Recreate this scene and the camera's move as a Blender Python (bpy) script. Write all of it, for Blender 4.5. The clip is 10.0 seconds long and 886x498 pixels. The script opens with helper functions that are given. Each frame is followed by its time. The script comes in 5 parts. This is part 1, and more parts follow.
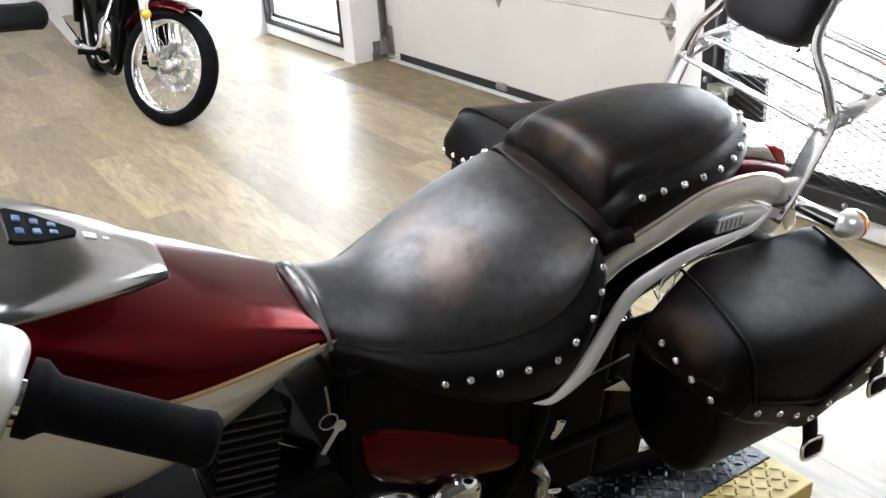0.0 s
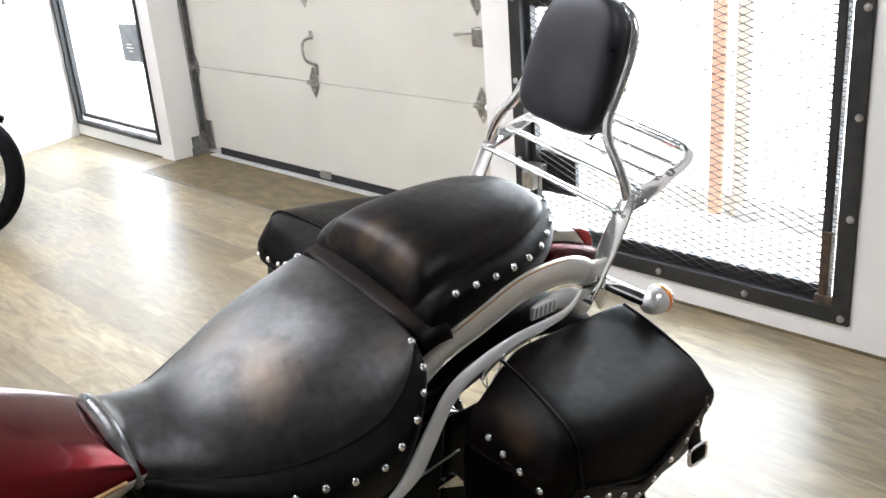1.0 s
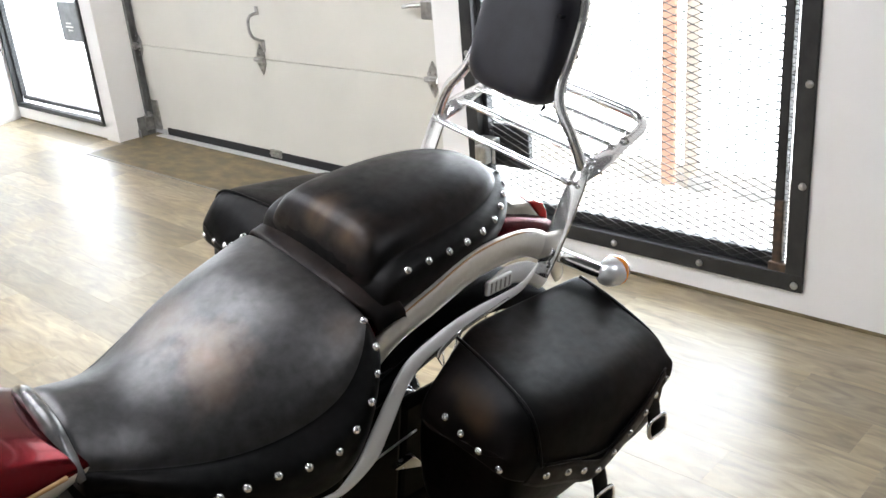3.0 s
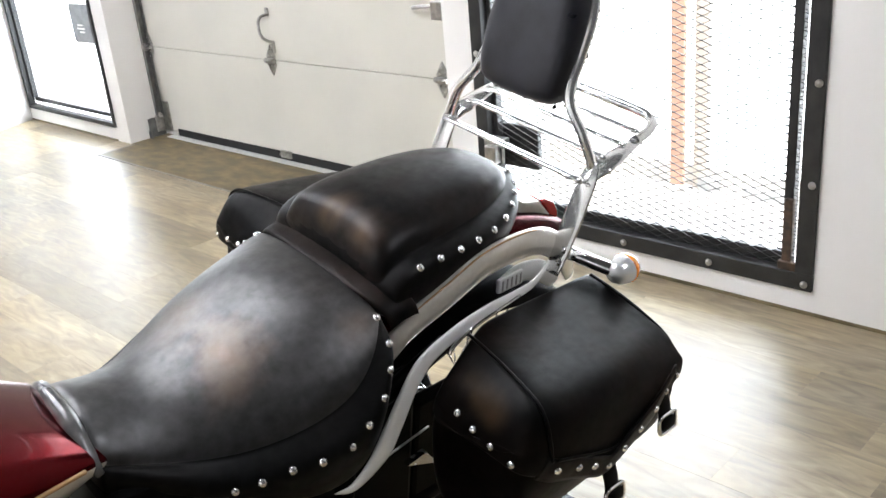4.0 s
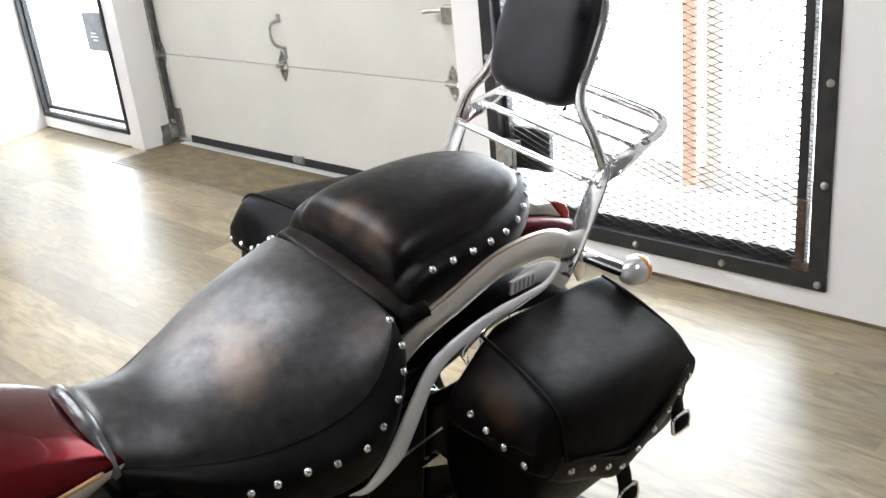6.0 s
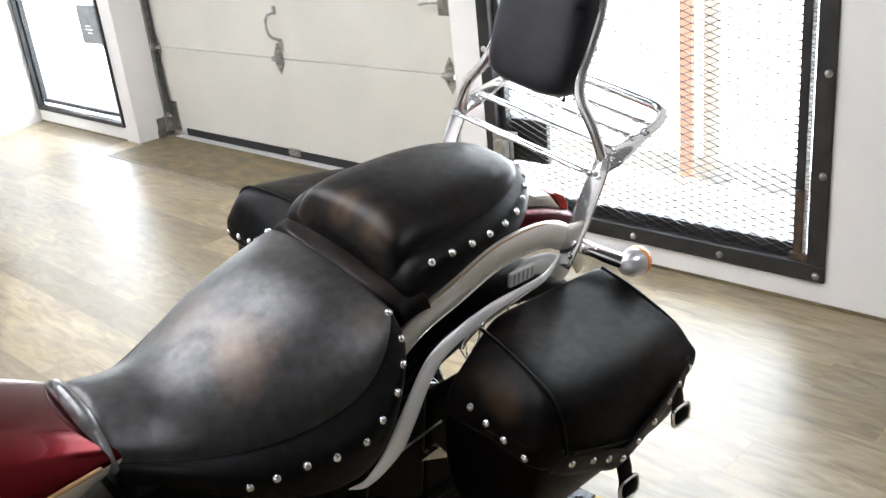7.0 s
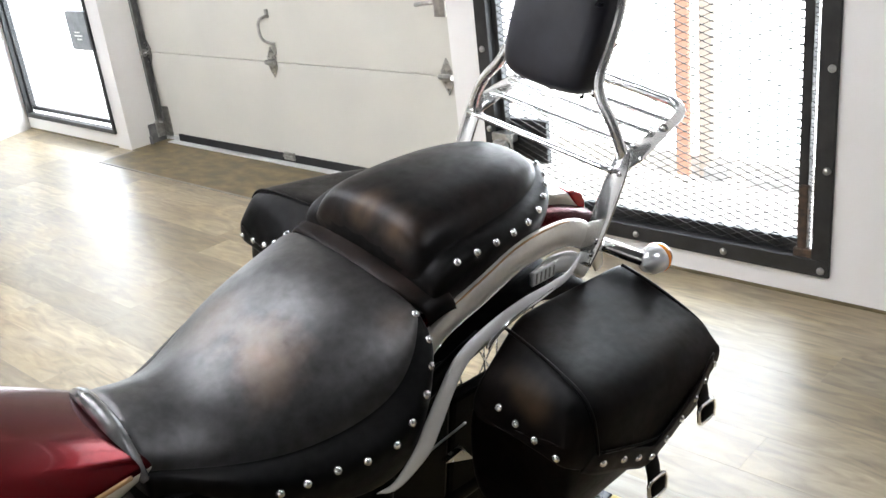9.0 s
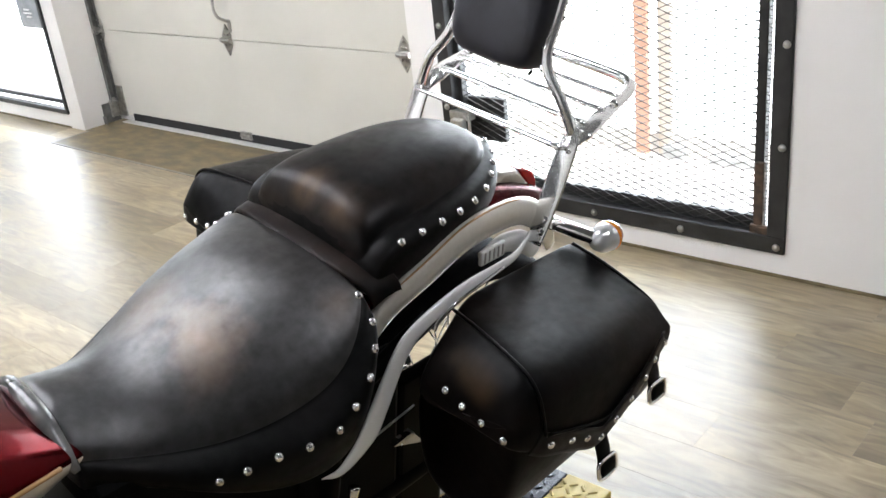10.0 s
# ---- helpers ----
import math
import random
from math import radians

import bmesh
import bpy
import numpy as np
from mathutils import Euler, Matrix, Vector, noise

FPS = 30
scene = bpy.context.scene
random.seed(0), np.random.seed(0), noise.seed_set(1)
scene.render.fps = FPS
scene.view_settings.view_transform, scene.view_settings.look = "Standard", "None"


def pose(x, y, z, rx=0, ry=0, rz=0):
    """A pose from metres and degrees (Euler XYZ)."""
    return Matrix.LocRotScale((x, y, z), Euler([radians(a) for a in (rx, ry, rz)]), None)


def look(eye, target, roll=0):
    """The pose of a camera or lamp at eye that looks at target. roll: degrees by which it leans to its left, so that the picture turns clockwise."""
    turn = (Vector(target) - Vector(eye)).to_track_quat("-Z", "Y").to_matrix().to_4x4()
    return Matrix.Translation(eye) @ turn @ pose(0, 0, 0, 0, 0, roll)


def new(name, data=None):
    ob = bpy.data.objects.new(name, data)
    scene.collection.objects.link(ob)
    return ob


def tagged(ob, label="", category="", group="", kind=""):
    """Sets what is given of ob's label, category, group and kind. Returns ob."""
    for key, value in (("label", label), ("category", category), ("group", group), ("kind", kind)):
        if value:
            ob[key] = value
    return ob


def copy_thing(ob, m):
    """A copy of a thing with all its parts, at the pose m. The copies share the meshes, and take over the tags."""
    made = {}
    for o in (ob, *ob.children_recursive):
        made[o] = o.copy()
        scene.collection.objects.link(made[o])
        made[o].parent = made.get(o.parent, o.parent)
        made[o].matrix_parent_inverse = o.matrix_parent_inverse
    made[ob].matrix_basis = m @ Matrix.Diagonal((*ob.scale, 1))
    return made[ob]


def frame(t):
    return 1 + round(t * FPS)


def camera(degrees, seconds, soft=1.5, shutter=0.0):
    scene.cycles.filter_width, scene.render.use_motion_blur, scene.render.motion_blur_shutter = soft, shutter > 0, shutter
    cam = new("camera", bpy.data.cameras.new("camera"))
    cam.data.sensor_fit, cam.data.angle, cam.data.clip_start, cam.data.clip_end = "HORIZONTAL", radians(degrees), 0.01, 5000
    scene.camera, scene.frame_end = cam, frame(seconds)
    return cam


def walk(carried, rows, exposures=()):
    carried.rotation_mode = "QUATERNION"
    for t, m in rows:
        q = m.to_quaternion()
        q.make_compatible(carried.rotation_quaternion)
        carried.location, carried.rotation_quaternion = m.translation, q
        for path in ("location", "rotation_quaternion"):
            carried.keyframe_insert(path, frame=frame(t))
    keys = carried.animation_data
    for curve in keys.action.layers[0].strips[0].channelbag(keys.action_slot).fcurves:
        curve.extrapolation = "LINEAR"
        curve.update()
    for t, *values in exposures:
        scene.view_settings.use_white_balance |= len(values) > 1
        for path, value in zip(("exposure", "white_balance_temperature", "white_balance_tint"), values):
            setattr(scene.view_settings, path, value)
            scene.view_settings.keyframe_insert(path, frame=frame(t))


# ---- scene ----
# the camera and its walk: seconds, eye, target, roll
DEGREES = 50.6
PATH = [
    (0, (5.151, -2.648, 1.361), (3.606, -1.691, 0.524), -4.0),
    (0.5, (5.154, -2.615, 1.373), (3.705, -1.475, 0.598), -4.1),
    (1, (5.15, -2.592, 1.384), (3.772, -1.326, 0.679), -4.6),
    (1.5, (5.146, -2.582, 1.392), (3.803, -1.26, 0.722), -4.7),
    (2, (5.139, -2.572, 1.386), (3.822, -1.237, 0.692), -5.5),
    (2.5, (5.13, -2.568, 1.376), (3.828, -1.236, 0.647), -5.3),
    (2.7, (5.127, -2.56, 1.366), (3.829, -1.239, 0.613), -5.1),
    (4, (5.133, -2.575, 1.367), (3.818, -1.271, 0.613), -5.3),
    (4.5, (5.141, -2.581, 1.371), (3.813, -1.282, 0.631), -5.4),
    (5, (5.141, -2.581, 1.369), (3.805, -1.292, 0.625), -5.7),
    (5.5, (5.141, -2.581, 1.368), (3.801, -1.295, 0.625), -6.0),
    (7, (5.131, -2.578, 1.364), (3.803, -1.289, 0.605), -6.2),
    (7.5, (5.123, -2.576, 1.361), (3.801, -1.287, 0.592), -6.5),
    (8, (5.11, -2.578, 1.363), (3.795, -1.277, 0.603), -7.1),
    (8.5, (5.099, -2.59, 1.362), (3.763, -1.303, 0.615), -7.3),
    (9, (5.081, -2.609, 1.361), (3.774, -1.298, 0.604), -6.8),
    (9.5, (5.09, -2.632, 1.356), (3.866, -1.243, 0.6), -4.7),
    (10, (5.084, -2.567, 1.345), (3.838, -1.225, 0.541), -6.5),
]
cam = camera(DEGREES, 10.0)
walk(cam, [(t, look(eye, target, roll)) for t, eye, target, roll in PATH],
     exposures=[(0, 2.10), (0.6, 1.98), (2.5, 1.96), (4.5, 2.02), (5.5, 2.02), (7.0, 1.96), (8.0, 1.92), (10, 1.93)])

# ---- light ----
world = bpy.data.worlds.new("daylight")
scene.world = world
world.use_nodes = True
wn, wl = world.node_tree.nodes, world.node_tree.links
sky = wn.new("ShaderNodeTexSky")
sky.sky_type, sky.sun_disc = "NISHITA", False
sky.sun_elevation, sky.sun_rotation = radians(71), radians(120)
sky.dust_density, sky.air_density = 3.0, 1.0
haze = wn.new("ShaderNodeHueSaturation")
haze.inputs["Saturation"].default_value = 0.3
wl.new(sky.outputs[0], haze.inputs["Color"])
wl.new(haze.outputs[0], wn["Background"].inputs[0])
wn["Background"].inputs[1].default_value = 0.15

sun = new("sun", bpy.data.lights.new("sun", "SUN"))
sun.data.energy, sun.data.angle, sun.data.color = 5.0, radians(3), (1.0, 0.95, 0.88)
sun.matrix_world = look((0, 0, 10), (-3.0, 1.7, 0))


def door_light(name, x, z, wide, high, watts, colour):
    """Daylight in the opening of a gate, shining into the room."""
    lamp = new(name, bpy.data.lights.new(name, "AREA"))
    lamp.data.shape, lamp.data.size, lamp.data.size_y, lamp.data.energy = "RECTANGLE", wide, high, watts
    lamp.data.color = colour
    lamp.matrix_world = look((x, 0.32, z), (x, -1.0, z))
    return lamp


door_light("sky_light_gate_wide", 3.45, 1.15, 1.2, 2.0, 17, (0.75, 0.865, 1.0))
door_light("sky_light_gate_narrow", -0.72, 1.15, 1.1, 2.0, 11, (0.64, 0.80, 1.0))

# ---- materials ----
def material(name):
    m = bpy.data.materials.new(name)
    m.use_nodes = True
    return m, m.node_tree.nodes, m.node_tree.links, m.node_tree.nodes["Principled BSDF"]


def surface(name, colour, rough=0.5, metal=0.0, colour2=None, scale=20.0, bump=0.0, bump_scale=200.0, rough_var=0.0,
            coat=0.0, detail=6.0, stretch=(1, 1, 1), coat_rough=0.05, spec=None):
    """A surface with stains and wear at one scale and fine relief at another."""
    m, n, l, b = material(name)
    tc, mp = n.new("ShaderNodeTexCoord"), n.new("ShaderNodeMapping")
    mp.inputs["Scale"].default_value = stretch
    l.new(tc.outputs["Object"], mp.inputs["Vector"])
    b.inputs["Metallic"].default_value = metal
    b.inputs["Coat Weight"].default_value, b.inputs["Coat Roughness"].default_value = coat, coat_rough
    if spec is not None:
        b.inputs["Specular IOR Level"].default_value = spec
    big = n.new("ShaderNodeTexNoise")
    big.inputs["Scale"].default_value, big.inputs["Detail"].default_value = scale, detail
    l.new(mp.outputs[0], big.inputs["Vector"])
    ramp = n.new("ShaderNodeValToRGB")
    ramp.color_ramp.elements[0].position, ramp.color_ramp.elements[1].position = 0.35, 0.68
    ramp.color_ramp.elements[0].color = (*colour, 1)
    ramp.color_ramp.elements[1].color = (*(colour2 or colour), 1)
    l.new(big.outputs[0], ramp.inputs[0])
    l.new(ramp.outputs[0], b.inputs["Base Color"])
    rr = n.new("ShaderNodeMapRange")
    rr.inputs[1].default_value, rr.inputs[2].default_value = 0.3, 0.7
    rr.inputs[3].default_value, rr.inputs[4].default_value = max(rough - rough_var, 0.01), min(rough + rough_var, 1.0)
    l.new(big.outputs[0], rr.inputs[0])
    l.new(rr.outputs[0], b.inputs["Roughness"])
    if bump:
        fine, bn = n.new("ShaderNodeTexNoise"), n.new("ShaderNodeBump")
        fine.inputs["Scale"].default_value, fine.inputs["Detail"].default_value = bump_scale, 4
        l.new(mp.outputs[0], fine.inputs["Vector"])
        bn.inputs["Strength"].default_value, bn.inputs["Distance"].default_value = bump, 0.002
        l.new(fine.outputs[0], bn.inputs["Height"])
        l.new(bn.outputs[0], b.inputs["Normal"])
    return m


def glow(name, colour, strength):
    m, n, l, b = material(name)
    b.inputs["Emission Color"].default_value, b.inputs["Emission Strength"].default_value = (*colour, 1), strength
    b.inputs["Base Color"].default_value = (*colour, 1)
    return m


def leather_material(name, worn, spec, patches=(), gloss=(0.28, 0.43), wrinkle=0.003):
    """Black leather with a pebble grain; brown scuffs where worn; patches add wear or painted sheen."""
    m, n, l, b = material(name)
    tc = n.new("ShaderNodeTexCoord")
    cloud, scuff, crack = (n.new("ShaderNodeTexNoise") for _ in range(3))
    for node, scale, detail in ((cloud, 7, 5), (scuff, 22, 4), (crack, 60, 6)):
        node.inputs["Scale"].default_value, node.inputs["Detail"].default_value = scale, detail
        l.new(tc.outputs["Object"], node.inputs["Vector"])
    pebble = n.new("ShaderNodeTexVoronoi")
    pebble.inputs["Scale"].default_value = 650
    l.new(tc.outputs["Object"], pebble.inputs["Vector"])
    ramp = n.new("ShaderNodeValToRGB")
    e = ramp.color_ramp.elements
    sheen = n.new("ShaderNodeMapRange")
    sheen.inputs[1].default_value, sheen.inputs[2].default_value = 0.32, 0.68
    sheen.inputs[3].default_value, sheen.inputs[4].default_value = spec * 1.28, spec * 0.72
    blend = n.new("ShaderNodeMath")
    blend.operation = "MULTIPLY_ADD"
    blend.inputs[1].default_value = 0.55
    half = n.new("ShaderNodeMath")
    half.operation = "MULTIPLY"
    half.inputs[1].default_value = 0.45
    l.new(scuff.outputs[0], half.inputs[0])
    l.new(crack.outputs[0], blend.inputs[0])
    l.new(half.outputs[0], blend.inputs[2])
    l.new(blend.outputs[0], sheen.inputs[0])
    l.new(sheen.outputs[0], b.inputs["Specular IOR Level"])
    e[0].position, e[0].color = 0.42, (0.0016, 0.0016, 0.0016, 1)
    e[1].position, e[1].color = 0.72, (0.060 * worn + 0.0022, 0.032 * worn + 0.002, 0.021 * worn + 0.0018, 1)
    mix = n.new("ShaderNodeMath")
    mix.operation = "MULTIPLY_ADD"
    mix.inputs[1].default_value, mix.inputs[2].default_value = 0.35, 0.0
    add = n.new("ShaderNodeMath")
    add.operation = "MULTIPLY_ADD"
    add.inputs[1].default_value = 0.65
    l.new(scuff.outputs[0], mix.inputs[0])
    l.new(cloud.outputs[0], add.inputs[0])
    l.new(mix.outputs[0], add.inputs[2])
    l.new(add.outputs[0], ramp.inputs[0])
    colour = ramp.outputs[0]
    for px, py, pz, size, strength in patches:
        # brown patches: wear on the seats, painted sheen on pillion and bag
        dist, fall, ragged, patch_mix = n.new("ShaderNodeVectorMath"), n.new("ShaderNodeMapRange"), n.new("ShaderNodeMath"), n.new("ShaderNodeMix")
        dist.operation = "DISTANCE"
        dist.inputs[1].default_value = (px, py, pz)
        l.new(tc.outputs["Object"], dist.inputs[0])
        wander = n.new("ShaderNodeMath")
        wander.operation = "MULTIPLY_ADD"
        wander.inputs[1].default_value = size * 2.6
        offset = n.new("ShaderNodeMath")
        offset.operation = "SUBTRACT"
        offset.inputs[1].default_value = 0.5
        l.new(add.outputs[0], offset.inputs[0])
        l.new(offset.outputs[0], wander.inputs[0])
        l.new(dist.outputs["Value"], wander.inputs[2])
        fall.interpolation_type = "SMOOTHSTEP"
        fall.inputs[1].default_value, fall.inputs[2].default_value, fall.inputs[3].default_value, fall.inputs[4].default_value = 0.0, size, 1.0, 0.0
        l.new(wander.outputs[0], fall.inputs[0])
        ragged.operation = "MULTIPLY"
        l.new(fall.outputs[0], ragged.inputs[0])
        wide = n.new("ShaderNodeMapRange")
        wide.inputs[1].default_value, wide.inputs[2].default_value, wide.inputs[3].default_value = 0.28, 0.72, 0.35
        l.new(scuff.outputs[0], wide.inputs[0])
        l.new(wide.outputs[0], ragged.inputs[1])
        patch_mix.data_type = "RGBA"
        patch_mix.inputs["B"].default_value = (0.235 * strength, 0.145 * strength, 0.083 * strength, 1)
        l.new(ragged.outputs[0], patch_mix.inputs["Factor"])
        l.new(colour, patch_mix.inputs["A"])
        colour = patch_mix.outputs["Result"]
    l.new(colour, b.inputs["Base Color"])
    rr = n.new("ShaderNodeMapRange")
    rr.inputs[1].default_value, rr.inputs[2].default_value = 0.2, 0.8
    rr.inputs[3].default_value, rr.inputs[4].default_value = gloss
    l.new(blend.outputs[0], rr.inputs[0])
    l.new(rr.outputs[0], b.inputs["Roughness"])
    b1, b2 = n.new("ShaderNodeBump"), n.new("ShaderNodeBump")
    b1.inputs["Strength"].default_value, b1.inputs["Distance"].default_value = 0.14, 0.0006
    b2.inputs["Strength"].default_value, b2.inputs["Distance"].default_value = 0.18, wrinkle
    l.new(pebble.outputs["Distance"], b1.inputs["Height"])
    l.new(cloud.outputs[0], b2.inputs["Height"])
    l.new(b2.outputs[0], b1.inputs["Normal"])
    l.new(b1.outputs[0], b.inputs["Normal"])
    return m


def plank_material():
    """Vinyl planks printed as washed oak: grain along x, warm and grey boards, semi-gloss."""
    m, n, l, b = material("vinyl_oak")
    tc, mp = n.new("ShaderNodeTexCoord"), n.new("ShaderNodeMapping")
    info, shift = n.new("ShaderNodeObjectInfo"), n.new("ShaderNodeVectorMath")
    geo, total = n.new("ShaderNodeNewGeometry"), n.new("ShaderNodeMath")
    total.operation = "ADD"
    l.new(info.outputs["Random"], total.inputs[0])
    l.new(geo.outputs["Random Per Island"], total.inputs[1])
    spread = n.new("ShaderNodeMath")
    spread.operation = "MULTIPLY"
    spread.inputs[1].default_value = 37.0
    l.new(total.outputs[0], spread.inputs[0])
    shift.operation = "ADD"
    l.new(tc.outputs["Object"], shift.inputs[0])
    l.new(spread.outputs[0], shift.inputs[1])
    mp.inputs["Scale"].default_value = (2.6, 13, 13)
    l.new(shift.outputs[0], mp.inputs["Vector"])
    grain, cloud = n.new("ShaderNodeTexNoise"), n.new("ShaderNodeTexNoise")
    grain.inputs["Scale"].default_value, grain.inputs["Detail"].default_value, grain.inputs["Distortion"].default_value = 2.0, 6, 1.4
    cloud.inputs["Scale"].default_value, cloud.inputs["Detail"].default_value = 3.0, 5
    l.new(mp.outputs[0], grain.inputs["Vector"])
    l.new(shift.outputs[0], cloud.inputs["Vector"])
    ramp = n.new("ShaderNodeValToRGB")
    e = ramp.color_ramp.elements
    e[0].position, e[0].color = 0.28, (0.163, 0.127, 0.075, 1)
    e[1].position, e[1].color = 0.72, (0.360, 0.289, 0.174, 1)
    mid = ramp.color_ramp.elements.new(0.5)
    mid.color = (0.262, 0.206, 0.121, 1)
    l.new(grain.outputs[0], ramp.inputs[0])
    hsv, rv, rs = n.new("ShaderNodeHueSaturation"), n.new("ShaderNodeMapRange"), n.new("ShaderNodeMapRange")
    rv.inputs[3].default_value, rv.inputs[4].default_value = 0.72, 1.26
    rs.inputs[3].default_value, rs.inputs[4].default_value = 1.25, 0.65
    fract = n.new("ShaderNodeMath")
    fract.operation = "FRACT"
    l.new(total.outputs[0], fract.inputs[0])
    l.new(fract.outputs[0], rv.inputs[0])
    l.new(cloud.outputs[0], rs.inputs[0])
    l.new(rv.outputs[0], hsv.inputs["Value"])
    l.new(rs.outputs[0], hsv.inputs["Saturation"])
    l.new(ramp.outputs[0], hsv.inputs["Color"])
    l.new(hsv.outputs[0], b.inputs["Base Color"])
    b.inputs["Specular IOR Level"].default_value = 0.85
    rr = n.new("ShaderNodeMapRange")
    rr.inputs[1].default_value, rr.inputs[2].default_value, rr.inputs[3].default_value, rr.inputs[4].default_value = 0.3, 0.7, 0.34, 0.42
    l.new(grain.outputs[0], rr.inputs[0])
    l.new(rr.outputs[0], b.inputs["Roughness"])
    bn = n.new("ShaderNodeBump")
    bn.inputs["Strength"].default_value, bn.inputs["Distance"].default_value = 0.12, 0.001
    l.new(grain.outputs[0], bn.inputs["Height"])
    l.new(bn.outputs[0], b.inputs["Normal"])
    return m


LEATHER = leather_material("worn_black_leather", 0.1, 1.1, ((-0.248, -0.064, 0.748, 0.084, 1.35), (-0.250, 0.055, 0.740, 0.070, 0.40), (-0.085, -0.145, 0.765, 0.050, 0.45)), gloss=(0.38, 0.50), wrinkle=0.0022)
# these patches paint brown wear and sheen along the pillion's front edge
LEATHER_PILLION = leather_material("polished_black_leather", 0.2, 0.22, ((-0.006, 0.010, 0.866, 0.050, 0.45), (-0.006, -0.060, 0.860, 0.050, 0.45)), gloss=(0.30, 0.46))
# these patches paint the sheen of a fold catching light
LEATHER_BAG = leather_material("black_leather", 0.15, 0.085, ((0.026, -0.262, 0.700, 0.034, 0.17), (0.019, -0.298, 0.691, 0.036, 0.19), (0.013, -0.334, 0.680, 0.034, 0.17)), gloss=(0.34, 0.46), wrinkle=0.003)
LEATHER_SKIRT = leather_material("dull_black_leather", 0.05, 0.16, gloss=(0.36, 0.52))
LEATHER_BORDER = leather_material("brown_black_leather", 0.5, 0.2, gloss=(0.34, 0.50))
# grey tone carries the highlight painted onto the seat's rolled black edge
LEATHER_EDGE = surface("highlight_grey_leather", (0.06, 0.06, 0.06), 0.24, colour2=(0.15, 0.147, 0.14), scale=30, detail=2.0, bump=0.15, bump_scale=300, coat=0.7, coat_rough=0.2)
VINYL_PAD = surface("black_vinyl", (0.004, 0.004, 0.007), 0.40, spec=0.5, colour2=(0.018, 0.018, 0.026), scale=15, bump=0.14, bump_scale=300, rough_var=0.20)
CHROME = surface("chrome", (0.86, 0.86, 0.87), 0.07, 1.0, (0.80, 0.80, 0.80), 30, rough_var=0.03)
STEEL = surface("zinc_steel", (0.50, 0.49, 0.46), 0.38, 1.0, (0.36, 0.35, 0.33), 45, bump=0.1, rough_var=0.1)
BURGUNDY = surface("burgundy_paint", (0.066, 0.0008, 0.0022), 0.20, 0.88, (0.074, 0.0010, 0.0026), 60, coat=0.12, coat_rough=0.03, spec=0.1)
SILVER_PAINT = surface("champagne_silver_paint", (0.70, 0.65, 0.57), 0.30, 0.3, (0.74, 0.69, 0.61), 120, coat=1.0, coat_rough=0.04)
BRUSHED = surface("brushed_metal", (0.44, 0.44, 0.44), 0.16, 1.0, (0.40, 0.40, 0.40), 18, detail=1.0, stretch=(1, 4, 1))
POLISHED = surface("polished_steel", (0.92, 0.92, 0.91), 0.14, 0.82, (0.86, 0.86, 0.85), 12, detail=1.0)
SATIN = surface("satin_chrome", (0.92, 0.92, 0.91), 0.20, 0.55, (0.86, 0.86, 0.85), 12, detail=1.0)
# near-white, hardly metallic: bright reflections on the metal put into the colour
SHINE_WHITE = surface("shine_white_metal", (0.94, 0.94, 0.92), 0.22, 0.05, (0.91, 0.91, 0.89), 12, detail=1.0)
PINSTRIPE = surface("gold_pinstripe", (0.42, 0.25, 0.11), 0.4, 0.2)
RUBBER = surface("black_rubber", (0.003, 0.003, 0.004), 0.7, spec=0.07, colour2=(0.007, 0.007, 0.007), scale=40, bump=0.3, bump_scale=150)
BLACK_METAL = surface("black_engine_paint", (0.001, 0.001, 0.001), 0.5, 0.0, (0.002, 0.002, 0.002), 35, spec=0.06, bump=0.15, bump_scale=250)
FIN_PAINT = surface("glossy_fin_paint", (0.006, 0.006, 0.006), 0.28, 0.0, (0.012, 0.012, 0.012), 35, spec=0.45)
# lugs lighter and bluer than the plate: glints painted into the colour
TREAD_STEEL = surface("glinting_tread_steel", (0.09, 0.10, 0.12), 0.28, 0.75, (0.16, 0.17, 0.19), 40, rough_var=0.08)
DULL_ALUMINIUM = surface("dull_aluminium", (0.72, 0.72, 0.70), 0.5, 0.3, (0.62, 0.62, 0.60), 30, bump=0.1)
ALLOY = surface("polished_alloy", (0.62, 0.61, 0.59), 0.25, 1.0, (0.5, 0.49, 0.47), 25, rough_var=0.1)
RED_LENS = surface("red_lens", (0.55, 0.01, 0.012), 0.12, colour2=(0.5, 0.008, 0.01), coat=1.0)
AMBER = surface("amber_lens", (0.85, 0.26, 0.02), 0.15, colour2=(0.8, 0.22, 0.02), coat=1.0)
YELLOW_LENS = surface("yellow_lens", (0.80, 0.50, 0.03), 0.15, colour2=(0.75, 0.46, 0.03), coat=1.0)
BLUE_DIAL = surface("blue_dial", (0.06, 0.14, 0.28), 0.3, colour2=(0.10, 0.20, 0.36), scale=60)
WHITE_DIAL = surface("white_dial", (0.75, 0.75, 0.73), 0.4)
WALL_PAINT = surface("white_wall_paint", (0.86, 0.845, 0.82), 0.55, colour2=(0.82, 0.805, 0.78), scale=2.5, bump=0.25, bump_scale=90, rough_var=0.08)
DOOR_PAINT = surface("cream_door_paint", (0.66, 0.642, 0.575), 0.42, colour2=(0.625, 0.61, 0.548), scale=3, bump=0.12, bump_scale=120, rough_var=0.07)
GATE_STEEL = surface("dark_gate_steel", (0.014, 0.0145, 0.015), 0.5, 0.2, (0.036, 0.035, 0.034), 14, bump=0.3, bump_scale=60, rough_var=0.12)
RUSTY_STEEL = surface("rusted_gate_steel", (0.045, 0.032, 0.024), 0.7, 0.2, (0.11, 0.068, 0.042), 40, bump=0.3, bump_scale=90)
